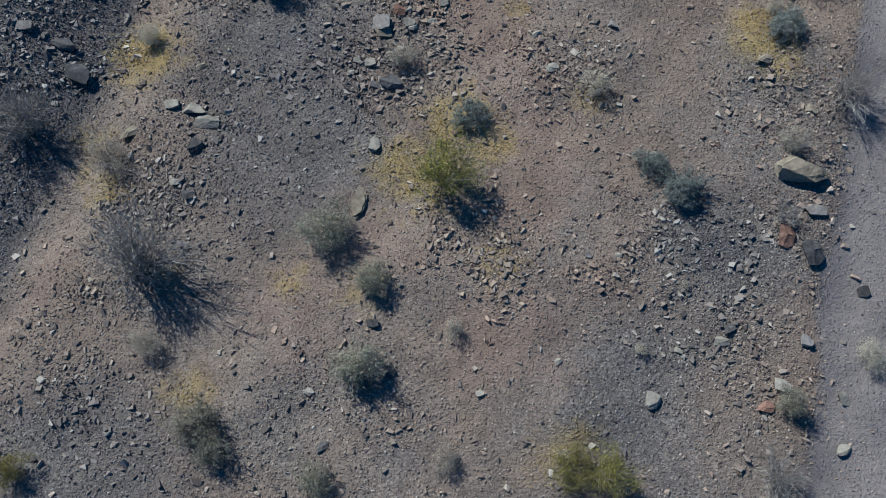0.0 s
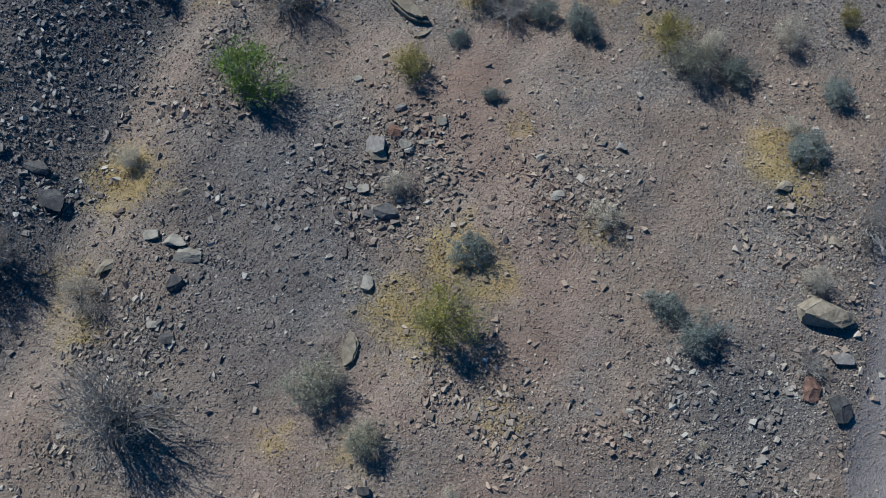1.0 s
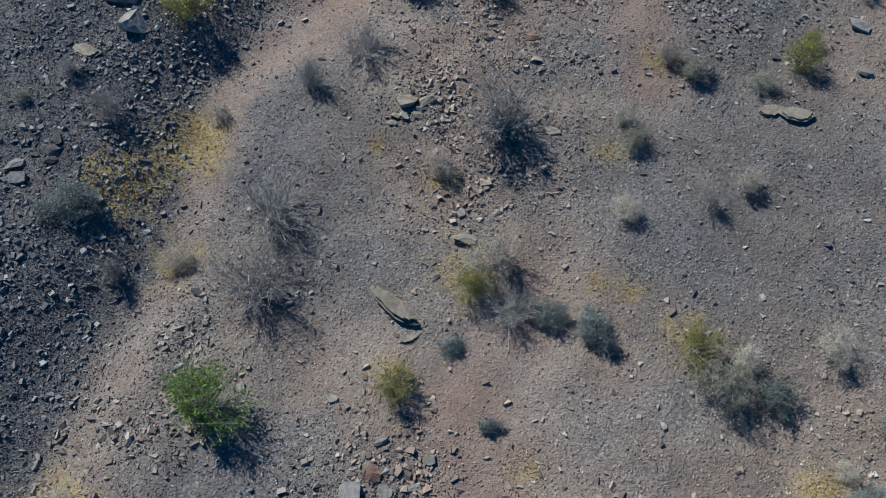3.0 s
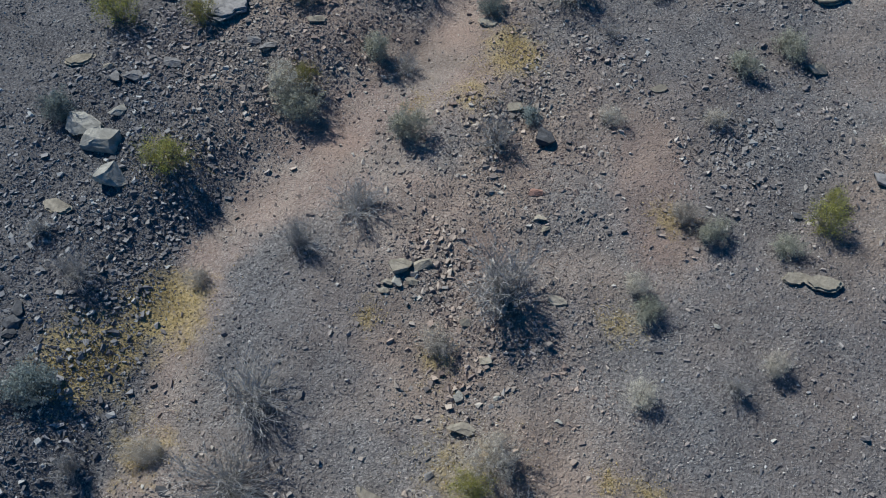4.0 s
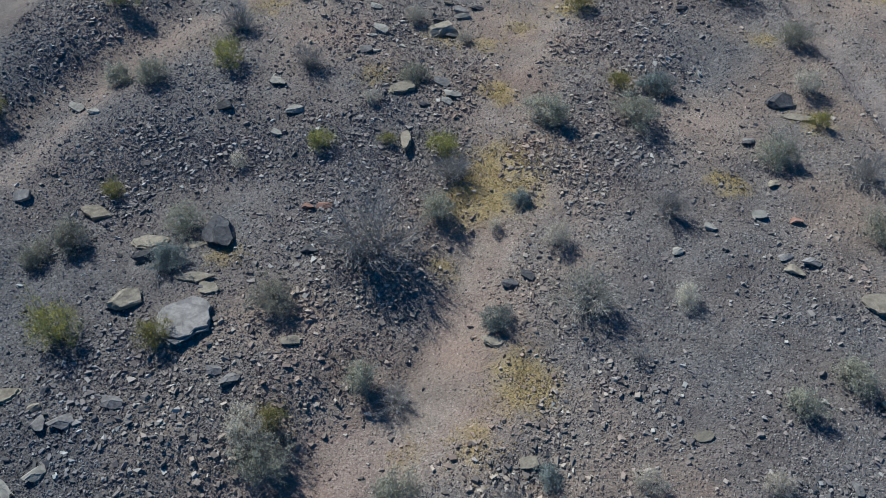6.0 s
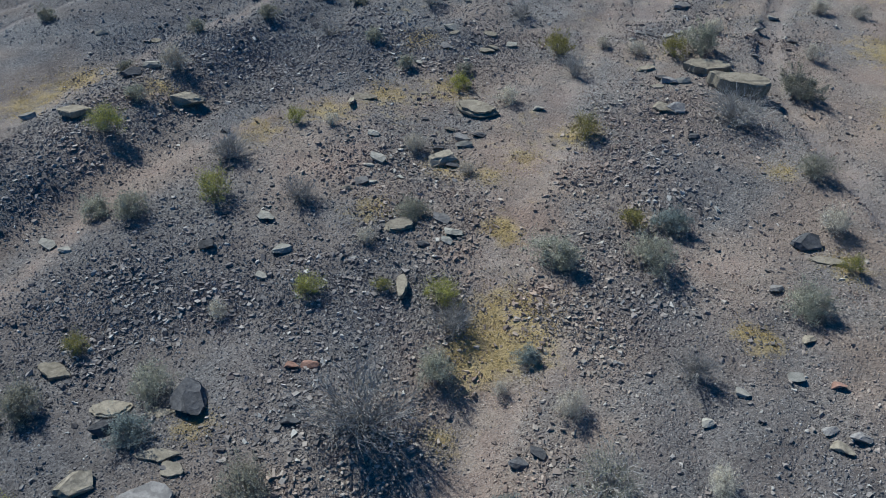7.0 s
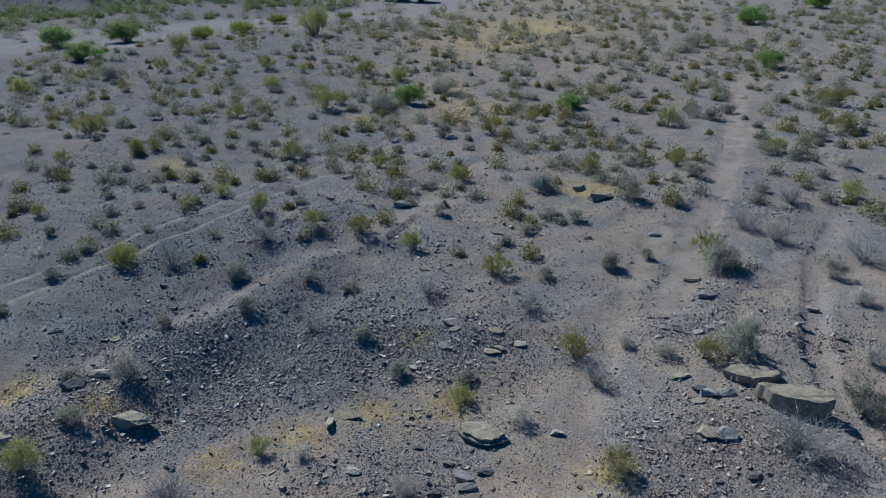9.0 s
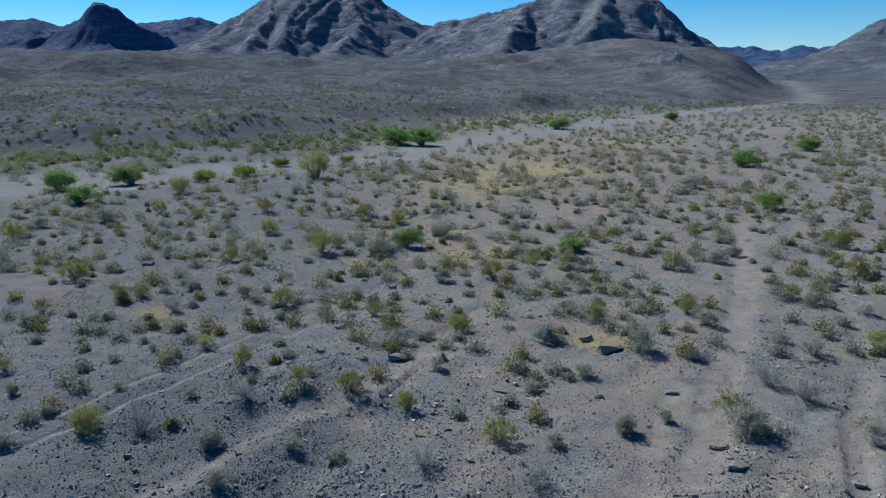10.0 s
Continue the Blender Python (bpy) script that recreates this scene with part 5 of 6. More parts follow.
rock("pale", 6.12, 4.53, 0.32, 0.24, 0.12, 0)
rock("pale", 7.24, 4.31, 0.19, 0.29, 0.10, 0)
rock("pale", 7.08, 3.43, 0.31, 0.20, 0.10, 0)
rock("dark", 7.99, 6.34, 0.25, 0.22, 0.11, 0)
rock("grey", 6.69, 5.34, 0.25, 0.22, 0.11, 0)
rock("pale", 5.14, 5.32, 0.27, 0.21, 0.11, 0)
rock("pale", 4.31, 5.15, 0.17, 0.13, 0.07, 0)
rock("dark", 5.29, 5.56, 0.27, 0.17, 0.09, 0)
rock("dark", 7.04, 7.04, 0.40, 0.51, 0.20, 0)
rock("tan", 2.25, 3.16, 0.53, 0.45, 0.23, 0)
rock("pale", -2.37, 4.36, 0.22, 0.14, 0.07, 0)
rock("dark", -1.26, 5.58, 0.23, 0.11, 0.06, 0)
rock("pale", 0.70, 4.34, 0.17, 0.09, 0.04, 0)
rock("pale", 1.99, 12.00, 0.21, 0.15, 0.08, 0)
rock("grey", 3.63, 12.26, 0.22, 0.22, 0.11, 0)
rock("tan", 6.78, 11.41, 0.33, 0.30, 0.15, 0)
rock("dark", -0.90, 4.70, 0.17, 0.25, 0.09, 0)
rock("pale", 2.30, 11.18, 0.23, 0.12, 0.06, 0)
rock("dark", -5.01, 9.27, 0.35, 0.33, 0.17, 0)
rock("pale", -5.66, 10.29, 0.32, 0.16, 0.08, 0)
rock("grey", 2.78, 6.94, 0.14, 0.12, 0.06, 0)
rock("pale", 3.34, 6.95, 0.14, 0.12, 0.06, 0)
rock("pale", 3.25, 6.55, 0.16, 0.12, 0.06, 0)
rock("dark", -2.06, 3.41, 0.26, 0.16, 0.08, 0)
rock("pale", -5.30, 8.48, 0.24, 0.12, 0.06, 0)
rock("grey", -5.02, 7.17, 0.22, 0.15, 0.08, 0)
rock("dark", -8.16, 11.73, 0.52, 0.29, 0.15, 0)
rock("grey", -8.94, 12.01, 0.39, 0.22, 0.11, 0)
rock("pale", -1.79, 13.87, 0.19, 0.14, 0.07, 0)
rock("grey", -0.02, 16.30, 0.17, 0.15, 0.08, 0)
rock("pale", 0.47, 17.82, 0.17, 0.10, 0.05, 0)
rock("tan", 0.53, 17.16, 0.52, 0.29, 0.15, 0)
rock("red", -0.96, 12.56, 0.27, 0.26, 0.13, 0)
rock("tan", -1.30, 12.01, 0.36, 0.30, 0.15, 0)
rock("pale", -0.68, 12.17, 0.21, 0.21, 0.10, 0)
rock("pale", -0.01, 12.84, 0.21, 0.18, 0.09, 0)
rock("dark", -1.40, 10.74, 0.26, 0.18, 0.09, 0)
rock("pale", -8.69, 16.40, 0.46, 0.23, 0.12, 0)
rock("dark", -8.02, 19.12, 0.27, 0.41, 0.14, 0)
rock("grey", -8.77, 18.49, 0.43, 0.22, 0.11, 0)
rock("pale", 2.24, 11.12, 0.22, 0.12, 0.06, 0)
rock("dark", -4.67, 15.92, 0.25, 0.16, 0.08, 0)
slab("tan", 2.35, 19.69, 0.41, 0.21, 0.06, 0)
slab("tan", 7.61, 20.22, 0.77, 0.38, 0.12, 0)
rock("pale", 4.14, 13.55, 0.11, 0.15, 0.06, 0)
rock("tan", -5.16, 11.24, 0.24, 0.15, 0.07, 0)
slab("tan", -0.45, 15.06, 0.42, 0.13, 0.04, 20)
rock("dark", -8.04, 18.61, 0.30, 0.23, 0.12, 0)
rock("pale", 5.42, 19.30, 0.14, 0.10, 0.05, 0)
rock("pale", -0.27, 12.37, 0.25, 0.14, 0.07, 0)
rock("grey", -0.88, 13.14, 0.28, 0.16, 0.08, 0)
rock("pale", -1.56, 11.29, 0.26, 0.14, 0.07, 0)
rock("pale", -1.82, 11.34, 0.19, 0.13, 0.07, 0)
rock("pale", -1.95, 11.03, 0.15, 0.18, 0.08, 0)
boulder("pale", -8.02, 23.60, 0.85, 0.62, 0.36, 14)
boulder("pale", -7.43, 23.15, 0.85, 0.66, 0.40, -18)
boulder("pale", -7.05, 22.18, 0.62, 0.56, 0.36, 30)
slab("tan", -7.95, 21.42, 0.70, 0.35, 0.11, 0)
rock("dark", -8.01, 18.86, 0.28, 0.42, 0.14, 0)
rock("grey", -8.60, 18.15, 0.40, 0.20, 0.10, 0)
rock("tan", -0.74, 20.37, 0.48, 0.24, 0.12, 0)
rock("tan", -0.32, 20.42, 0.39, 0.19, 0.10, 0)
rock("pale", -0.82, 20.04, 0.26, 0.25, 0.13, 0)
rock("tan", -1.00, 20.02, 0.24, 0.17, 0.09, 0)
rock("tan", -0.51, 20.04, 0.24, 0.12, 0.06, 0)
rock("tan", -1.07, 19.81, 0.21, 0.11, 0.05, 0)
rock("pale", -0.47, 20.23, 0.15, 0.11, 0.05, 0)
slab("tan", 7.12, 20.35, 0.59, 0.30, 0.09, 0)
rock("dark", 2.27, 23.68, 0.45, 0.45, 0.23, 0)
rock("red", 2.01, 22.22, 0.30, 0.20, 0.10, 0)
rock("tan", 2.06, 21.60, 0.29, 0.15, 0.07, 0)
rock("tan", 2.18, 21.37, 0.24, 0.14, 0.07, 0)
rock("grey", 7.50, 24.27, 0.21, 0.31, 0.10, 0)
rock("grey", 9.50, 22.79, 0.50, 0.25, 0.13, 0)
rock("grey", 9.39, 21.46, 0.35, 0.17, 0.09, 0)
rock("tan", 0.96, 18.45, 0.25, 0.14, 0.07, 0)
rock("pale", 0.46, 17.72, 0.18, 0.15, 0.08, 0)
rock("pale", 1.17, 17.75, 0.14, 0.09, 0.05, 0)
rock("pale", 2.29, 17.36, 0.16, 0.09, 0.05, 0)
rock("pale", -7.32, 24.01, 0.31, 0.39, 0.16, 0)
rock("dark", 7.48, 21.88, 0.22, 0.17, 0.08, 0)
rock("tan", 0.55, 19.18, 0.21, 0.18, 0.09, 0)
slab("grey", -5.57, 27.42, 1.25, 1.25, 0.18, 0)
slab("tan", -5.65, 28.67, 0.94, 0.32, 0.07, 5)
slab("tan", -5.28, 28.37, 0.51, 0.34, 0.08, 0)
slab("tan", -7.06, 29.82, 0.92, 0.48, 0.10, 8)
boulder("dark", -6.97, 29.26, 0.64, 0.32, 0.16, 0)
boulder("tan", -6.98, 27.92, 0.75, 0.37, 0.19, 0)
slab("tan", -6.00, 29.73, 0.68, 0.25, 0.05, 0)
# dark boulder standing in for the shadow of the bush beside it
boulder("dark", -5.43, 30.04, 0.91, 0.79, 0.40, 0)
slab("tan", -8.70, 30.79, 0.92, 0.46, 0.14, 0)
rock("grey", -10.64, 31.17, 0.44, 0.33, 0.17, 0)
slab("tan", -8.66, 25.57, 0.76, 0.38, 0.12, 0)
rock("tan", -7.88, 25.30, 0.25, 0.19, 0.10, 0)
rock("grey", -7.63, 24.96, 0.35, 0.36, 0.18, 0)
rock("grey", -7.22, 25.03, 0.42, 0.40, 0.20, 0)
rock("grey", -6.40, 25.47, 0.42, 0.21, 0.11, 0)
rock("tan", -3.24, 27.00, 0.45, 0.25, 0.13, 0)
rock("pale", -4.50, 34.92, 0.53, 0.26, 0.13, 0)
boulder("pale", -5.22, 36.26, 0.55, 0.28, 0.14, 0)
rock("pale", -4.82, 33.97, 0.33, 0.17, 0.09, 0)
rock("red", -3.10, 31.11, 0.40, 0.24, 0.12, 0)
rock("red", -3.53, 31.08, 0.37, 0.26, 0.13, 0)
slab("tan", -1.53, 35.84, 0.83, 0.49, 0.14, 0)
rock("pale", -0.06, 35.56, 0.50, 0.25, 0.13, 0)
rock("grey", -0.41, 36.18, 0.51, 0.33, 0.17, 0)
slab("tan", 0.97, 27.30, 0.56, 0.28, 0.09, 0)
rock("tan", 1.60, 24.59, 0.38, 0.23, 0.12, 0)
slab("tan", 4.92, 25.19, 0.44, 0.22, 0.07, 0)
rock("grey", 7.79, 29.87, 0.36, 0.24, 0.12, 0)
rock("tan", 7.86, 29.46, 0.49, 0.24, 0.12, 0)
rock("grey", 8.32, 29.71, 0.50, 0.25, 0.13, 0)
slab("tan", 9.59, 28.50, 1.06, 0.60, 0.17, 0)
rock("tan", 8.78, 26.00, 0.43, 0.34, 0.17, 0)
rock("grey", 7.88, 33.92, 0.43, 0.22, 0.11, 0)
rock("pale", 7.51, 31.20, 0.37, 0.18, 0.09, 0)
rock("pale", 6.22, 30.70, 0.33, 0.22, 0.11, 0)
rock("pale", 5.31, 29.95, 0.24, 0.26, 0.12, 0)
rock("dark", -3.24, 29.58, 0.41, 0.21, 0.10, 0)
rock("grey", -4.27, 26.06, 0.49, 0.24, 0.12, 0)
rock("grey", -4.61, 26.25, 0.33, 0.17, 0.09, 0)
rock("dark", 1.76, 29.09, 0.35, 0.19, 0.10, 0)
rock("dark", 1.38, 28.88, 0.42, 0.21, 0.11, 0)
slab("tan", 9.55, 35.00, 1.04, 0.32, 0.05, -12)
rock("pale", 1.49, 23.92, 0.16, 0.10, 0.05, 0)
rock("pale", 2.23, 23.84, 0.14, 0.12, 0.06, 0)
rock("pale", 7.48, 26.05, 0.17, 0.15, 0.08, 0)
slab("tan", 0.54, 42.15, 1.54, 0.77, 0.31, 0)
slab("tan", 8.80, 45.05, 1.75, 0.80, 0.34, 6)
slab("tan", 9.50, 43.70, 2.10, 0.95, 0.60, -12)
slab("tan", -3.30, 42.95, 0.94, 0.40, 0.06, -8)
leaning_slab("tan", -3.67, 42.47, 0.22, 0.11, 0.64)
leaning_slab("tan", -12.44, 41.02, 1.11, 0.22, 0.87)
boulder("tan", -9.29, 42.56, 1.18, 0.59, 0.30, 0)
rock("pale", 2.61, 42.32, 0.40, 0.27, 0.14, 0)
boulder("tan", -0.49, 39.31, 1.00, 0.50, 0.26, 0)
rock("dark", -0.19, 39.07, 0.42, 0.21, 0.11, 0)
rock("pale", -0.23, 35.24, 0.33, 0.17, 0.09, 0)
rock("dark", -0.85, 35.20, 0.37, 0.20, 0.10, 0)
rock("dark", -6.47, 34.92, 0.42, 0.22, 0.11, 0)
leaning_slab("tan", -1.27, 33.62, 0.29, 0.14, 1.06)
boulder("pale", -0.48, 48.10, 0.57, 0.31, 0.14, 0)
slab("tan", 1.08, 47.74, 0.60, 0.33, 0.09, 0)
boulder("tan", 1.17, 46.67, 0.51, 0.28, 0.13, 0)
boulder("grey", -0.61, 46.66, 0.48, 0.26, 0.12, 0)
slab("tan", 6.65, 45.15, 0.73, 0.37, 0.11, 0)
rock("dark", 7.34, 40.61, 0.44, 0.33, 0.17, 0)
boulder("grey", 7.04, 42.10, 0.70, 0.35, 0.18, 0)
boulder("grey", 7.30, 44.23, 0.63, 0.31, 0.16, 0)
rock("pale", 7.79, 44.26, 0.54, 0.27, 0.14, 0)
rock("red", 8.34, 31.01, 0.35, 0.17, 0.09, 0)
rock("tan", 8.14, 32.32, 0.42, 0.21, 0.11, 0)
# black cave-like spot, filled in with a dark boulder
boulder("dark", 9.18, 35.62, 0.80, 0.54, 0.28, 0)
rock("pale", -10.85, 35.11, 0.52, 0.26, 0.13, 0)
rock("pale", -10.17, 34.76, 0.37, 0.18, 0.09, 0)
slab("tan", 8.98, 52.16, 0.83, 0.45, 0.13, 0)
slab("tan", -11.89, 47.04, 0.42, 0.34, 0.09, 0)
rock("pale", -14.02, 47.19, 0.46, 0.23, 0.12, 0)
rock("dark", -7.49, 40.67, 0.38, 0.19, 0.10, 0)
rock("dark", 0.63, 40.82, 0.45, 0.23, 0.12, 0)
boulder("pale", -11.08, 44.48, 0.65, 0.32, 0.17, 0)
boulder("pale", -14.13, 41.14, 0.58, 0.29, 0.15, 0)
boulder("dark", -11.62, 43.81, 0.72, 0.36, 0.18, 0)
boulder("tan", 6.77, 61.23, 1.42, 0.74, 0.32, 8)
boulder("grey", 1.40, 56.36, 0.74, 0.41, 0.19, 0)
boulder("grey", 8.40, 56.35, 0.61, 0.34, 0.16, 0)
boulder("pale", -6.61, 63.98, 0.65, 0.36, 0.17, 0)
boulder("grey", -6.86, 60.24, 0.42, 0.40, 0.19, 0)
boulder("grey", -3.21, 59.94, 0.97, 0.53, 0.25, 0)
boulder("tan", -1.56, 52.48, 0.63, 0.35, 0.16, 0)
boulder("tan", 4.29, 58.62, 0.67, 0.36, 0.17, 0)
boulder("tan", 5.88, 62.56, 0.83, 0.45, 0.21, 0)
boulder("grey", 9.04, 50.61, 0.85, 0.47, 0.22, 0)
rock("dark", 5.38, 55.87, 0.38, 0.19, 0.10, 0)
rock("pale", 7.78, 54.95, 0.37, 0.18, 0.09, 0)
boulder("grey", -22.51, 77.20, 0.80, 0.44, 0.20, 0)
boulder("grey", -4.73, 71.81, 0.60, 0.33, 0.15, 0)
rock("dark", 7.06, 44.43, 0.43, 0.31, 0.16, 0)
slab("tan", 6.77, 43.75, 0.50, 0.25, 0.08, 0)
boulder("tan", 6.70, 42.15, 0.71, 0.36, 0.18, 0)
rock("pale", 12.52, 49.58, 0.46, 0.23, 0.12, 0)
rock("tan", 11.78, 49.10, 0.31, 0.20, 0.10, 0)
rock("pale", 11.53, 48.32, 0.44, 0.22, 0.11, 0)
rock("pale", 6.54, 47.51, 0.35, 0.17, 0.09, 0)
rock("grey", 6.95, 48.21, 0.36, 0.24, 0.12, 0)
rock("dark", 7.33, 48.10, 0.36, 0.24, 0.12, 0)
rock("pale", 8.95, 48.47, 0.23, 0.34, 0.12, 0)
rock("grey", 7.97, 47.85, 0.40, 0.20, 0.10, 0)
rock("grey", 8.47, 48.20, 0.40, 0.20, 0.10, 0)
rock("pale", 6.59, 47.01, 0.35, 0.17, 0.09, 0)
rock("dark", 12.56, 47.40, 0.48, 0.24, 0.12, 0)
rock("grey", 10.88, 46.26, 0.37, 0.18, 0.09, 0)
rock("tan", 8.17, 45.36, 0.28, 0.23, 0.12, 0)
slab("tan", -0.31, 47.72, 0.49, 0.27, 0.08, 0)
boulder("tan", 0.94, 46.44, 0.58, 0.36, 0.17, 0)
rock("pale", 1.88, 46.96, 0.43, 0.22, 0.11, 0)
rock("grey", 0.12, 40.52, 0.51, 0.25, 0.13, 0)
rock("pale", 0.17, 40.18, 0.50, 0.25, 0.13, 0)
rock("dark", -1.15, 41.69, 0.31, 0.16, 0.08, 0)
rock("dark", -0.66, 39.95, 0.42, 0.21, 0.11, 0)
rock("pale", -2.71, 40.54, 0.37, 0.26, 0.13, 0)
rock("pale", -2.44, 39.15, 0.54, 0.27, 0.14, 0)
rock("pale", -2.65, 38.86, 0.28, 0.17, 0.08, 0)
rock("grey", -2.80, 38.01, 0.42, 0.27, 0.13, 0)
rock("pale", -2.48, 38.06, 0.27, 0.16, 0.08, 0)
rock("tan", -3.20, 37.64, 0.29, 0.19, 0.10, 0)
rock("pale", -1.69, 38.24, 0.30, 0.15, 0.08, 0)
rock("tan", -0.32, 41.16, 0.35, 0.17, 0.09, 0)
slab("tan", -1.25, 43.38, 0.26, 0.16, 0.05, 0)
rock("pale", -1.58, 45.47, 0.25, 0.28, 0.13, 0)
rock("pale", 0.17, 45.77, 0.25, 0.19, 0.10, 0)
slab("tan", -0.80, 15.65, 1.25, 0.34, 0.26, -38)


# ---- loose gravel, dry grass and far scrub ----
def stony(x, y):
    v = 0.45 + 1.1 * blot(x, y, RUBBLE, 0.8) + 0.55 * step(-0.1, 0.5, fbm(x, y, 2.2, 4, 81)) + 0.35 * step(0.0, 0.5, fbm(x, y, 0.6, 2, 85))
    d = along(x, y, GULLY)
    v = v + 0.8 * step(-0.1, 0.5, d) * (1 - step(3.5, 6.5, d))
    d = along(x, y, GULLY_WEST)
    v = v + 0.6 * step(0.3, 1.0, d) * (1 - step(2.5, 4, d))
    v = v * (1 - 0.55 * np.clip(blot(x, y, SOIL), 0, 1))
    return np.clip(v, 0, 2.2) * (1 - 0.93 * np.clip(bare(x, y), 0, 1))


def piles(x, y):
    """Where the larger broken stones have gathered."""
    v = 0.012 + 1.4 * blot(x, y, RUBBLE, 1.0) * (0.12 + 1.5 * step(-0.05, 0.38, fbm(x, y, 1.1, 3, 87))) + 0.13 * step(0.25, 0.65, fbm(x, y, 2.0, 4, 89))
    d = along(x, y, GULLY)
    v = v + 0.4 * step(0.0, 0.8, d) * (1 - step(3.0, 5.5, d))
    d = along(x, y, GULLY_WEST)
    v = v + 0.35 * step(0.3, 1.0, d) * (1 - step(2.5, 4, d))
    far = step(46, 54, y)
    v = v + 0.25 * far * step(0.1, 0.6, fbm(x, y, 5.0, 3, 97))
    return np.clip(v, 0, 1.6) * (1 - 0.95 * np.clip(bare(x, y), 0, 1))


def scatter(rng, n, x0, x1, y0, y1, weight, top):
    x, y = rng.uniform(x0, x1, n), rng.uniform(y0, y1, n)
    keep = rng.uniform(0, top, n) < weight(x, y)
    return x[keep], y[keep]


def lay_gravel():
    rng = np.random.default_rng(5)
    xs, ys, ss = [], [], []
    for n, x0, x1, y0, y1, lo, hi, power, where, top in (
        (300000, -9.2, 9.8, 1.5, 34, 0.02, 0.062, 1.7, stony, 2.2), (130000, -14, 14, 32, 48, 0.03, 0.08, 1.7, stony, 2.2), (100000, -24, 26, 46, 80, 0.045, 0.12, 2.0, stony, 2.2), (26000, -40, 42, 80, 125, 0.09, 0.2, 2.0, stony, 2.2),
        (60000, -13.5, -9.2, 8, 34, 0.024, 0.066, 1.7, stony, 2.2), (45000, 9.8, 13.5, 8, 34, 0.024, 0.066, 1.7, stony, 2.2), (14000, -13.5, -9.2, 8, 34, 0.05, 0.13, 2.8, piles, 1.6),
        (130000, -9.2, 9.8, 1.5, 34, 0.024, 0.06, 1.0, piles, 1.6), (60000, -13, 13, 32, 48, 0.03, 0.07, 1.2, piles, 1.6), (16000, -9.2, 9.8, 1.5, 34, 0.05, 0.1, 2.0, stony, 2.2), (9000, -14, 14, 32, 48, 0.07, 0.13, 2.0, stony, 2.2),
        (95000, -9.2, 9.8, 1.5, 34, 0.046, 0.14, 3.2, piles, 1.6), (28000, -13, 14, 33, 50, 0.055, 0.16, 2.8, piles, 1.6), (26000, -24, 26, 46, 84, 0.07, 0.2, 2.6, piles, 1.6), (9000, -26, 28, -10, 50, 0.05, 0.13, 2.4, stony, 2.2)):
        x, y = scatter(rng, n, x0, x1, y0, y1, where, top)
        xs.append(x), ys.append(y), ss.append(lo + (hi - lo) * rng.uniform(0, 1, len(x)) ** power)
    x, y, s = np.concatenate(xs), np.concatenate(ys), np.concatenate(ss)
    ring = np.arange(5) * 2 * math.pi / 5
    hump = np.concatenate([np.stack([np.cos(ring) * 0.5, np.sin(ring) * 0.5, ring * 0 - 0.25], -1), [[0, 0, 0.6]]])
    fan = np.stack([np.arange(5), (np.arange(5) + 1) % 5, np.full(5, 5)], -1)
    crumb = [(hump + rng.normal(size=(6, 3)) * np.array([0.12, 0.12, 0.1]), fan) for k in range(16)]
    chip = []
    for k in range(14):
        shape, tri = broken(40 + k, 4, (0.16, 0.38))
        corner = shape[tri]
        up = np.cross(corner[:, 1] - corner[:, 0], corner[:, 2] - corner[:, 0])
        chip.append((shape, tri[up[:, 2] > -0.3 * np.linalg.norm(up, axis=1)]))
    small = 0.064 + 0.03 * (y > 32) + 0.04 * (y > 46) + 0.2 * (y > 84)
    cold, cool = np.clip(slaty(x, y), 0, 1), purple(x, y)
    all_co, all_faces, start, all_cold, all_cool = [], [], 0, [], []
    for lumps, mask in ((crumb, s < small), (chip, s >= small)):
        kind = rng.integers(0, len(lumps), len(x))
        for k, (shape, tri) in enumerate(lumps):
            pick = mask & (kind == k)
            n = int(pick.sum())
            px, py, size = x[pick], y[pick], s[pick]
            spin, tx, ty = rng.uniform(0, 2 * math.pi, n), rng.normal(size=n) * 0.2, rng.normal(size=n) * 0.2
            co = shape[None] * rng.uniform(0.65, 1.3, (n, 1, 3)) * np.array([1.1, 0.85, 0.72]) * size[:, None, None]
            co[:, :, 2] += co[:, :, 0] * tx[:, None] + co[:, :, 1] * ty[:, None]
            c, w = np.cos(spin)[:, None], np.sin(spin)[:, None]
            co = np.stack([co[:, :, 0] * c - co[:, :, 1] * w, co[:, :, 0] * w + co[:, :, 1] * c, co[:, :, 2]], -1)
            co += np.stack([px, py, land(px, py) + size * 0.06], -1)[:, None, :]
            all_co.append(co.reshape(-1, 3))
            all_faces.append((start + np.arange(n)[:, None, None] * len(shape) + tri[None]).reshape(-1, 3))
            all_cold.append(np.repeat(cold[pick], len(shape)))
            all_cool.append(np.repeat(cool[pick], len(shape)))
            start += n * len(shape)
    co, faces = np.concatenate(all_co), np.concatenate(all_faces)
    me = mesh_from("gravel", co, faces)
    for key, v in (("slate", all_cold), ("purple", all_cool)):
        me.attributes.new(key, "FLOAT", "POINT").data.foreach_set("value", np.concatenate(v).astype(np.float32))
    me.materials.append(GRAVEL)
    tagged(new("gravel", me), "loose angular grey and brown stones strewn over the desert", "gravel", kind="stuff")


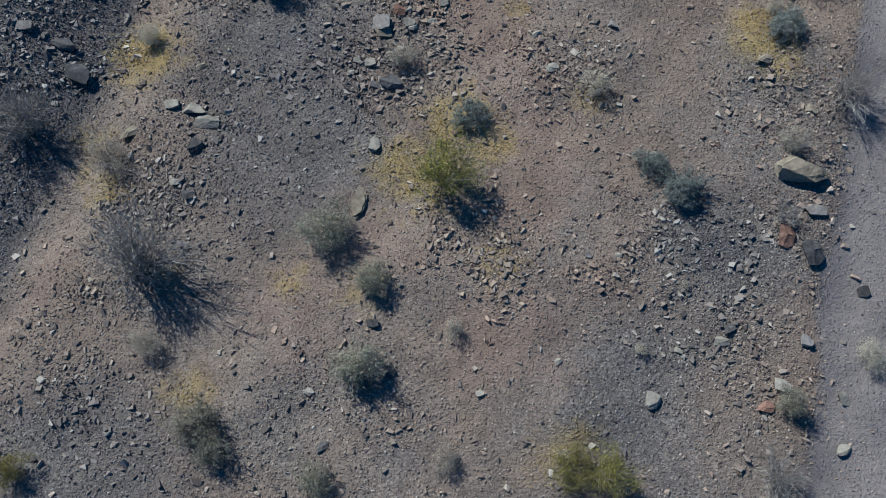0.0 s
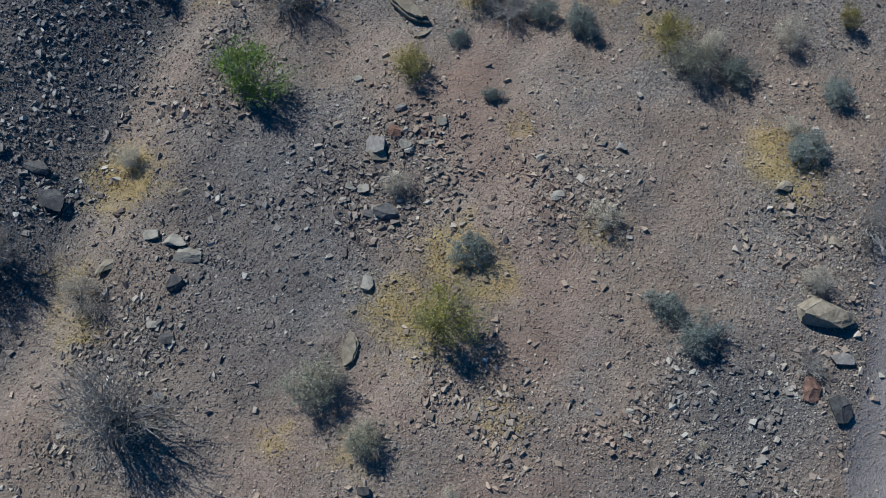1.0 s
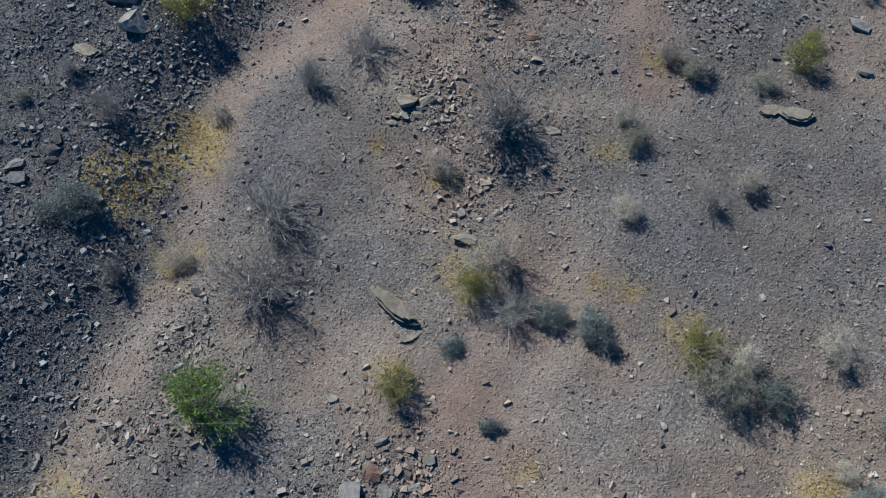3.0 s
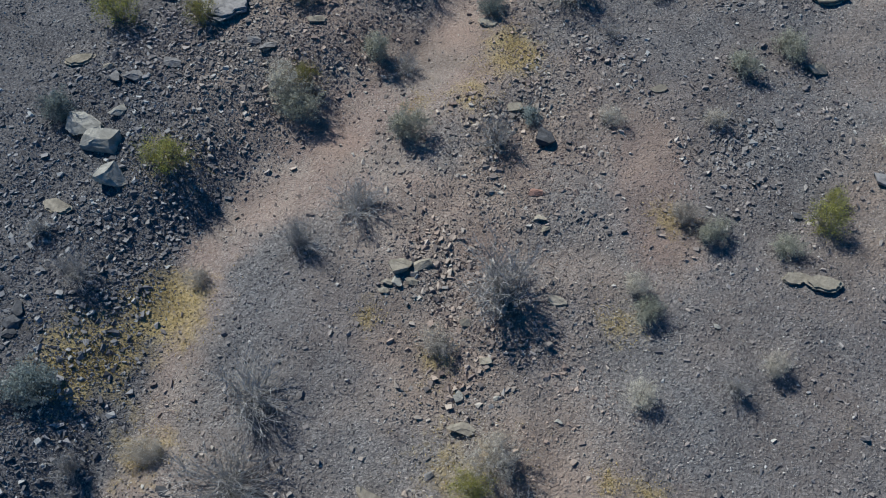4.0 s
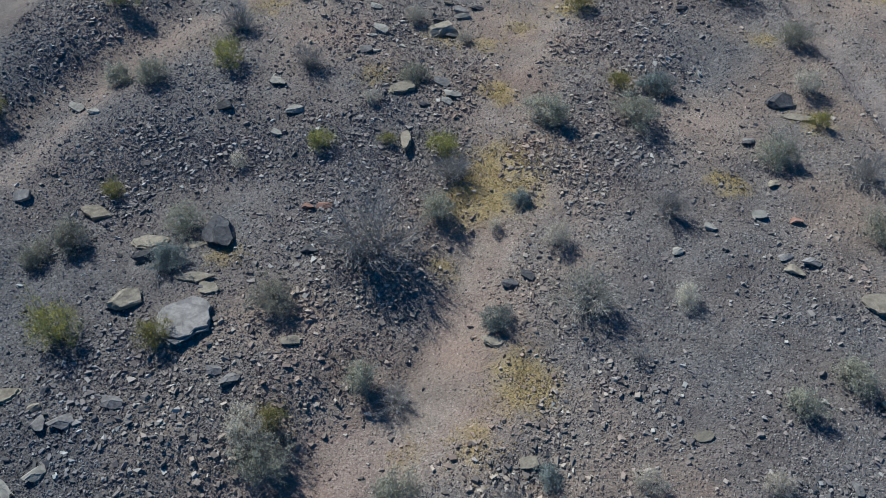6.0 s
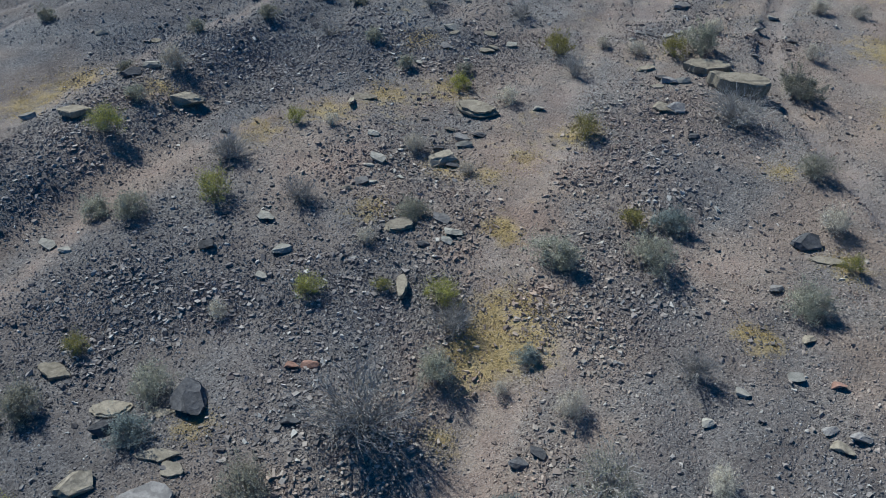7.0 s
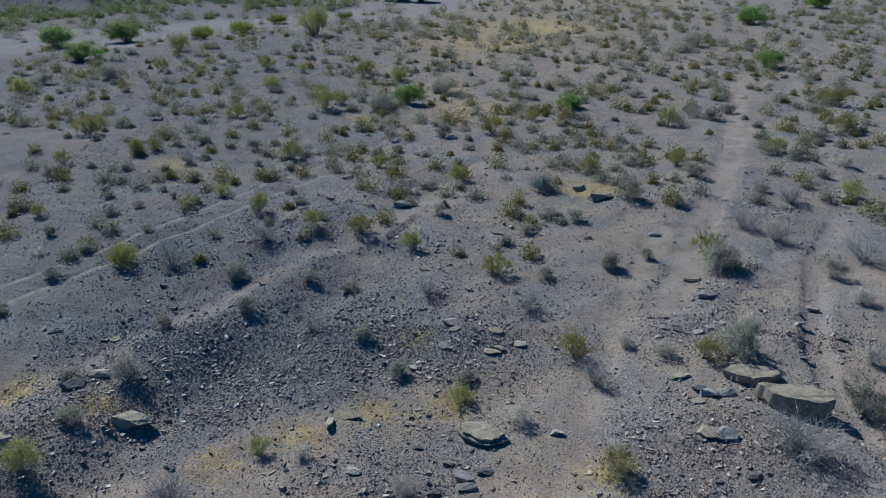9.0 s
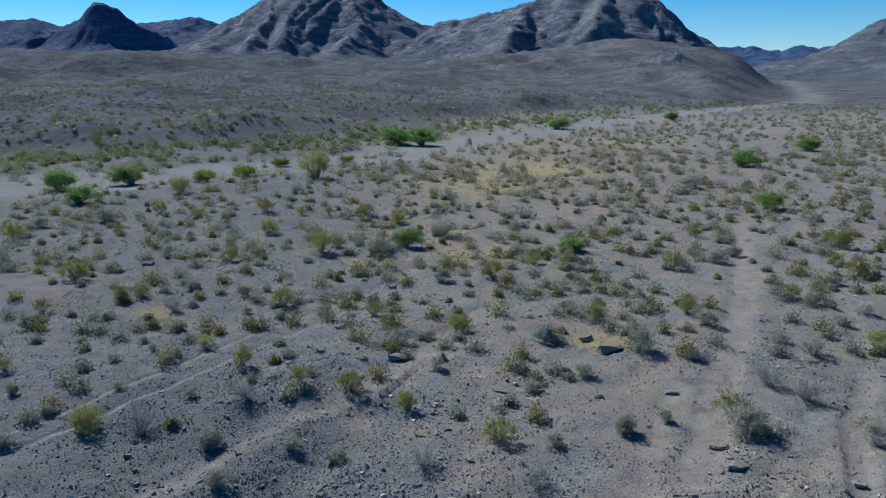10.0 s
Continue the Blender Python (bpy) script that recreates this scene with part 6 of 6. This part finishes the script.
def lay_dry_grass():
    rng = np.random.default_rng(6)
    spots = []
    for px, py, r in STRAW:
        if py > 75:
            continue
        n = int(min(1500, 1000 * r * r) + 150)
        d = rng.normal(size=(n, 2)) * r * 0.62
        spots.append(np.stack([px + d[:, 0], py + d[:, 1]], -1))
    p = np.concatenate(spots)
    keep = fbm(p[:, 0], p[:, 1], 0.5, 2, 91) > -0.25
    p = p[keep]
    z = land(p[:, 0], p[:, 1])
    co, faces = blades(rng, np.stack([p[:, 0], p[:, 1], z], -1), 0.07, 0.3, 0.16)
    me = mesh_from("dry_grass", co, faces)
    me.materials.append(GOLD_GRASS)
    tagged(new("dry_grass", me), "short golden dried annual grass between the stones", "grass", kind="stuff")


def far_scrub(name, label, material, seed, n, weight, size, leaf, tall, beside=False):
    """Bushes too many and too far to count, each a small crown of leaves; finer where they stand nearer."""
    rng = np.random.default_rng(seed)
    y = 52 + 330 * rng.uniform(0, 1, n) ** 1.5
    x = rng.uniform(-1, 1, n) * (20 + 0.66 * (y - 28))
    if beside:
        x, y = rng.uniform(-42, 44, n), rng.uniform(-24, 54, n)
    keep = rng.uniform(0, 1, n) < weight(x, y)
    x, y = x[keep], y[keep]
    z = land(x, y)
    w = rng.uniform(0.5, 1.25, len(x)) ** 1.3 * size * (1 + 0.6 * step(70, 140, y))
    parts = []
    for lo, hi, m, grade in ((-99, 92, 380, 0.33), (92, 160, 180, 0.5), (160, 999, 64, 0.85)):
        pick = (y >= lo) & (y < hi)
        k = int(pick.sum())
        wide = w[pick]
        foot = np.stack([x[pick], y[pick], z[pick] - 0.05], -1)[:, None, :]
        reach = np.stack([wide * 0.4 * rng.uniform(0.8, 1.2, k), wide * 0.4 * rng.uniform(0.8, 1.2, k), wide * tall], -1)[:, None, :]
        d = rng.normal(size=(k, m, 3))
        d[:, :, 2] = np.abs(d[:, :, 2])
        d *= rng.uniform(0.15, 1.0, (k, m, 1)) ** 0.85 / np.linalg.norm(d, axis=2, keepdims=True)
        spots = (foot + d * reach).reshape(-1, 3)
        parts.append(sprigs(rng, spots, np.repeat(foot[:, 0], m, 0), leaf * grade, 0.8, 0.3))
    start, all_faces = 0, []
    for co, tri in parts:
        all_faces.append(tri + start)
        start += len(co)
    me = mesh_from(name, np.concatenate([co for co, _ in parts]), np.concatenate(all_faces))
    me.materials.append(material)
    tagged(new(name, me), label, "bush", kind="stuff")


def side_scrub(x, y):
    """Scrub beside and behind the way, outside the strip where single bushes stand."""
    return 0.8 * ((np.abs(x - 0.5) > 13 + 0.3 * np.clip(y - 30, 0, None)) | (y < -1)) * (1 - np.clip(bare(x, y), 0, 1))


def scrub_ground(x, y):
    v = 0.75 + 0.6 * fbm(x, y, 18.0, 3, 95)
    return v * (1 - np.clip(sandy(x, y), 0, 1)) * step(50, 75, y) * (1 - np.clip(bare(x, y), 0, 1))


def river_edge(x, y):
    reach = np.clip(7.5 - 0.12 * x, 8.5, 16.0)
    d = along(x, y, RIVER) - reach - 11
    return 0.8 * np.exp(-(d / 9) ** 2)


lay_gravel()
lay_dry_grass()
far_scrub("grey_scrub", "grey-green desert scrub scattered over the plain", DUSTY_LEAF, 71, 5000, scrub_ground, 1.45, 0.30, 0.5)
far_scrub("olive_scrub", "olive-yellow desert scrub scattered over the plain", OLIVE_LEAF, 72, 3300, scrub_ground, 1.6, 0.30, 0.55)
far_scrub("dry_scrub", "straw-coloured dry scrub scattered over the plain", DRY_STALK, 73, 1500, scrub_ground, 1.0, 0.24, 0.4)
far_scrub("river_scrub", "green scrub along the dry river's bank", RIVER_LEAF, 74, 9000, river_edge, 2.4, 0.45, 0.45)
far_scrub("side_scrub", "grey-green desert scrub on the stony ground beside the way", GREY_LEAF, 75, 420, side_scrub, 1.1, 0.26, 0.45, beside=True)
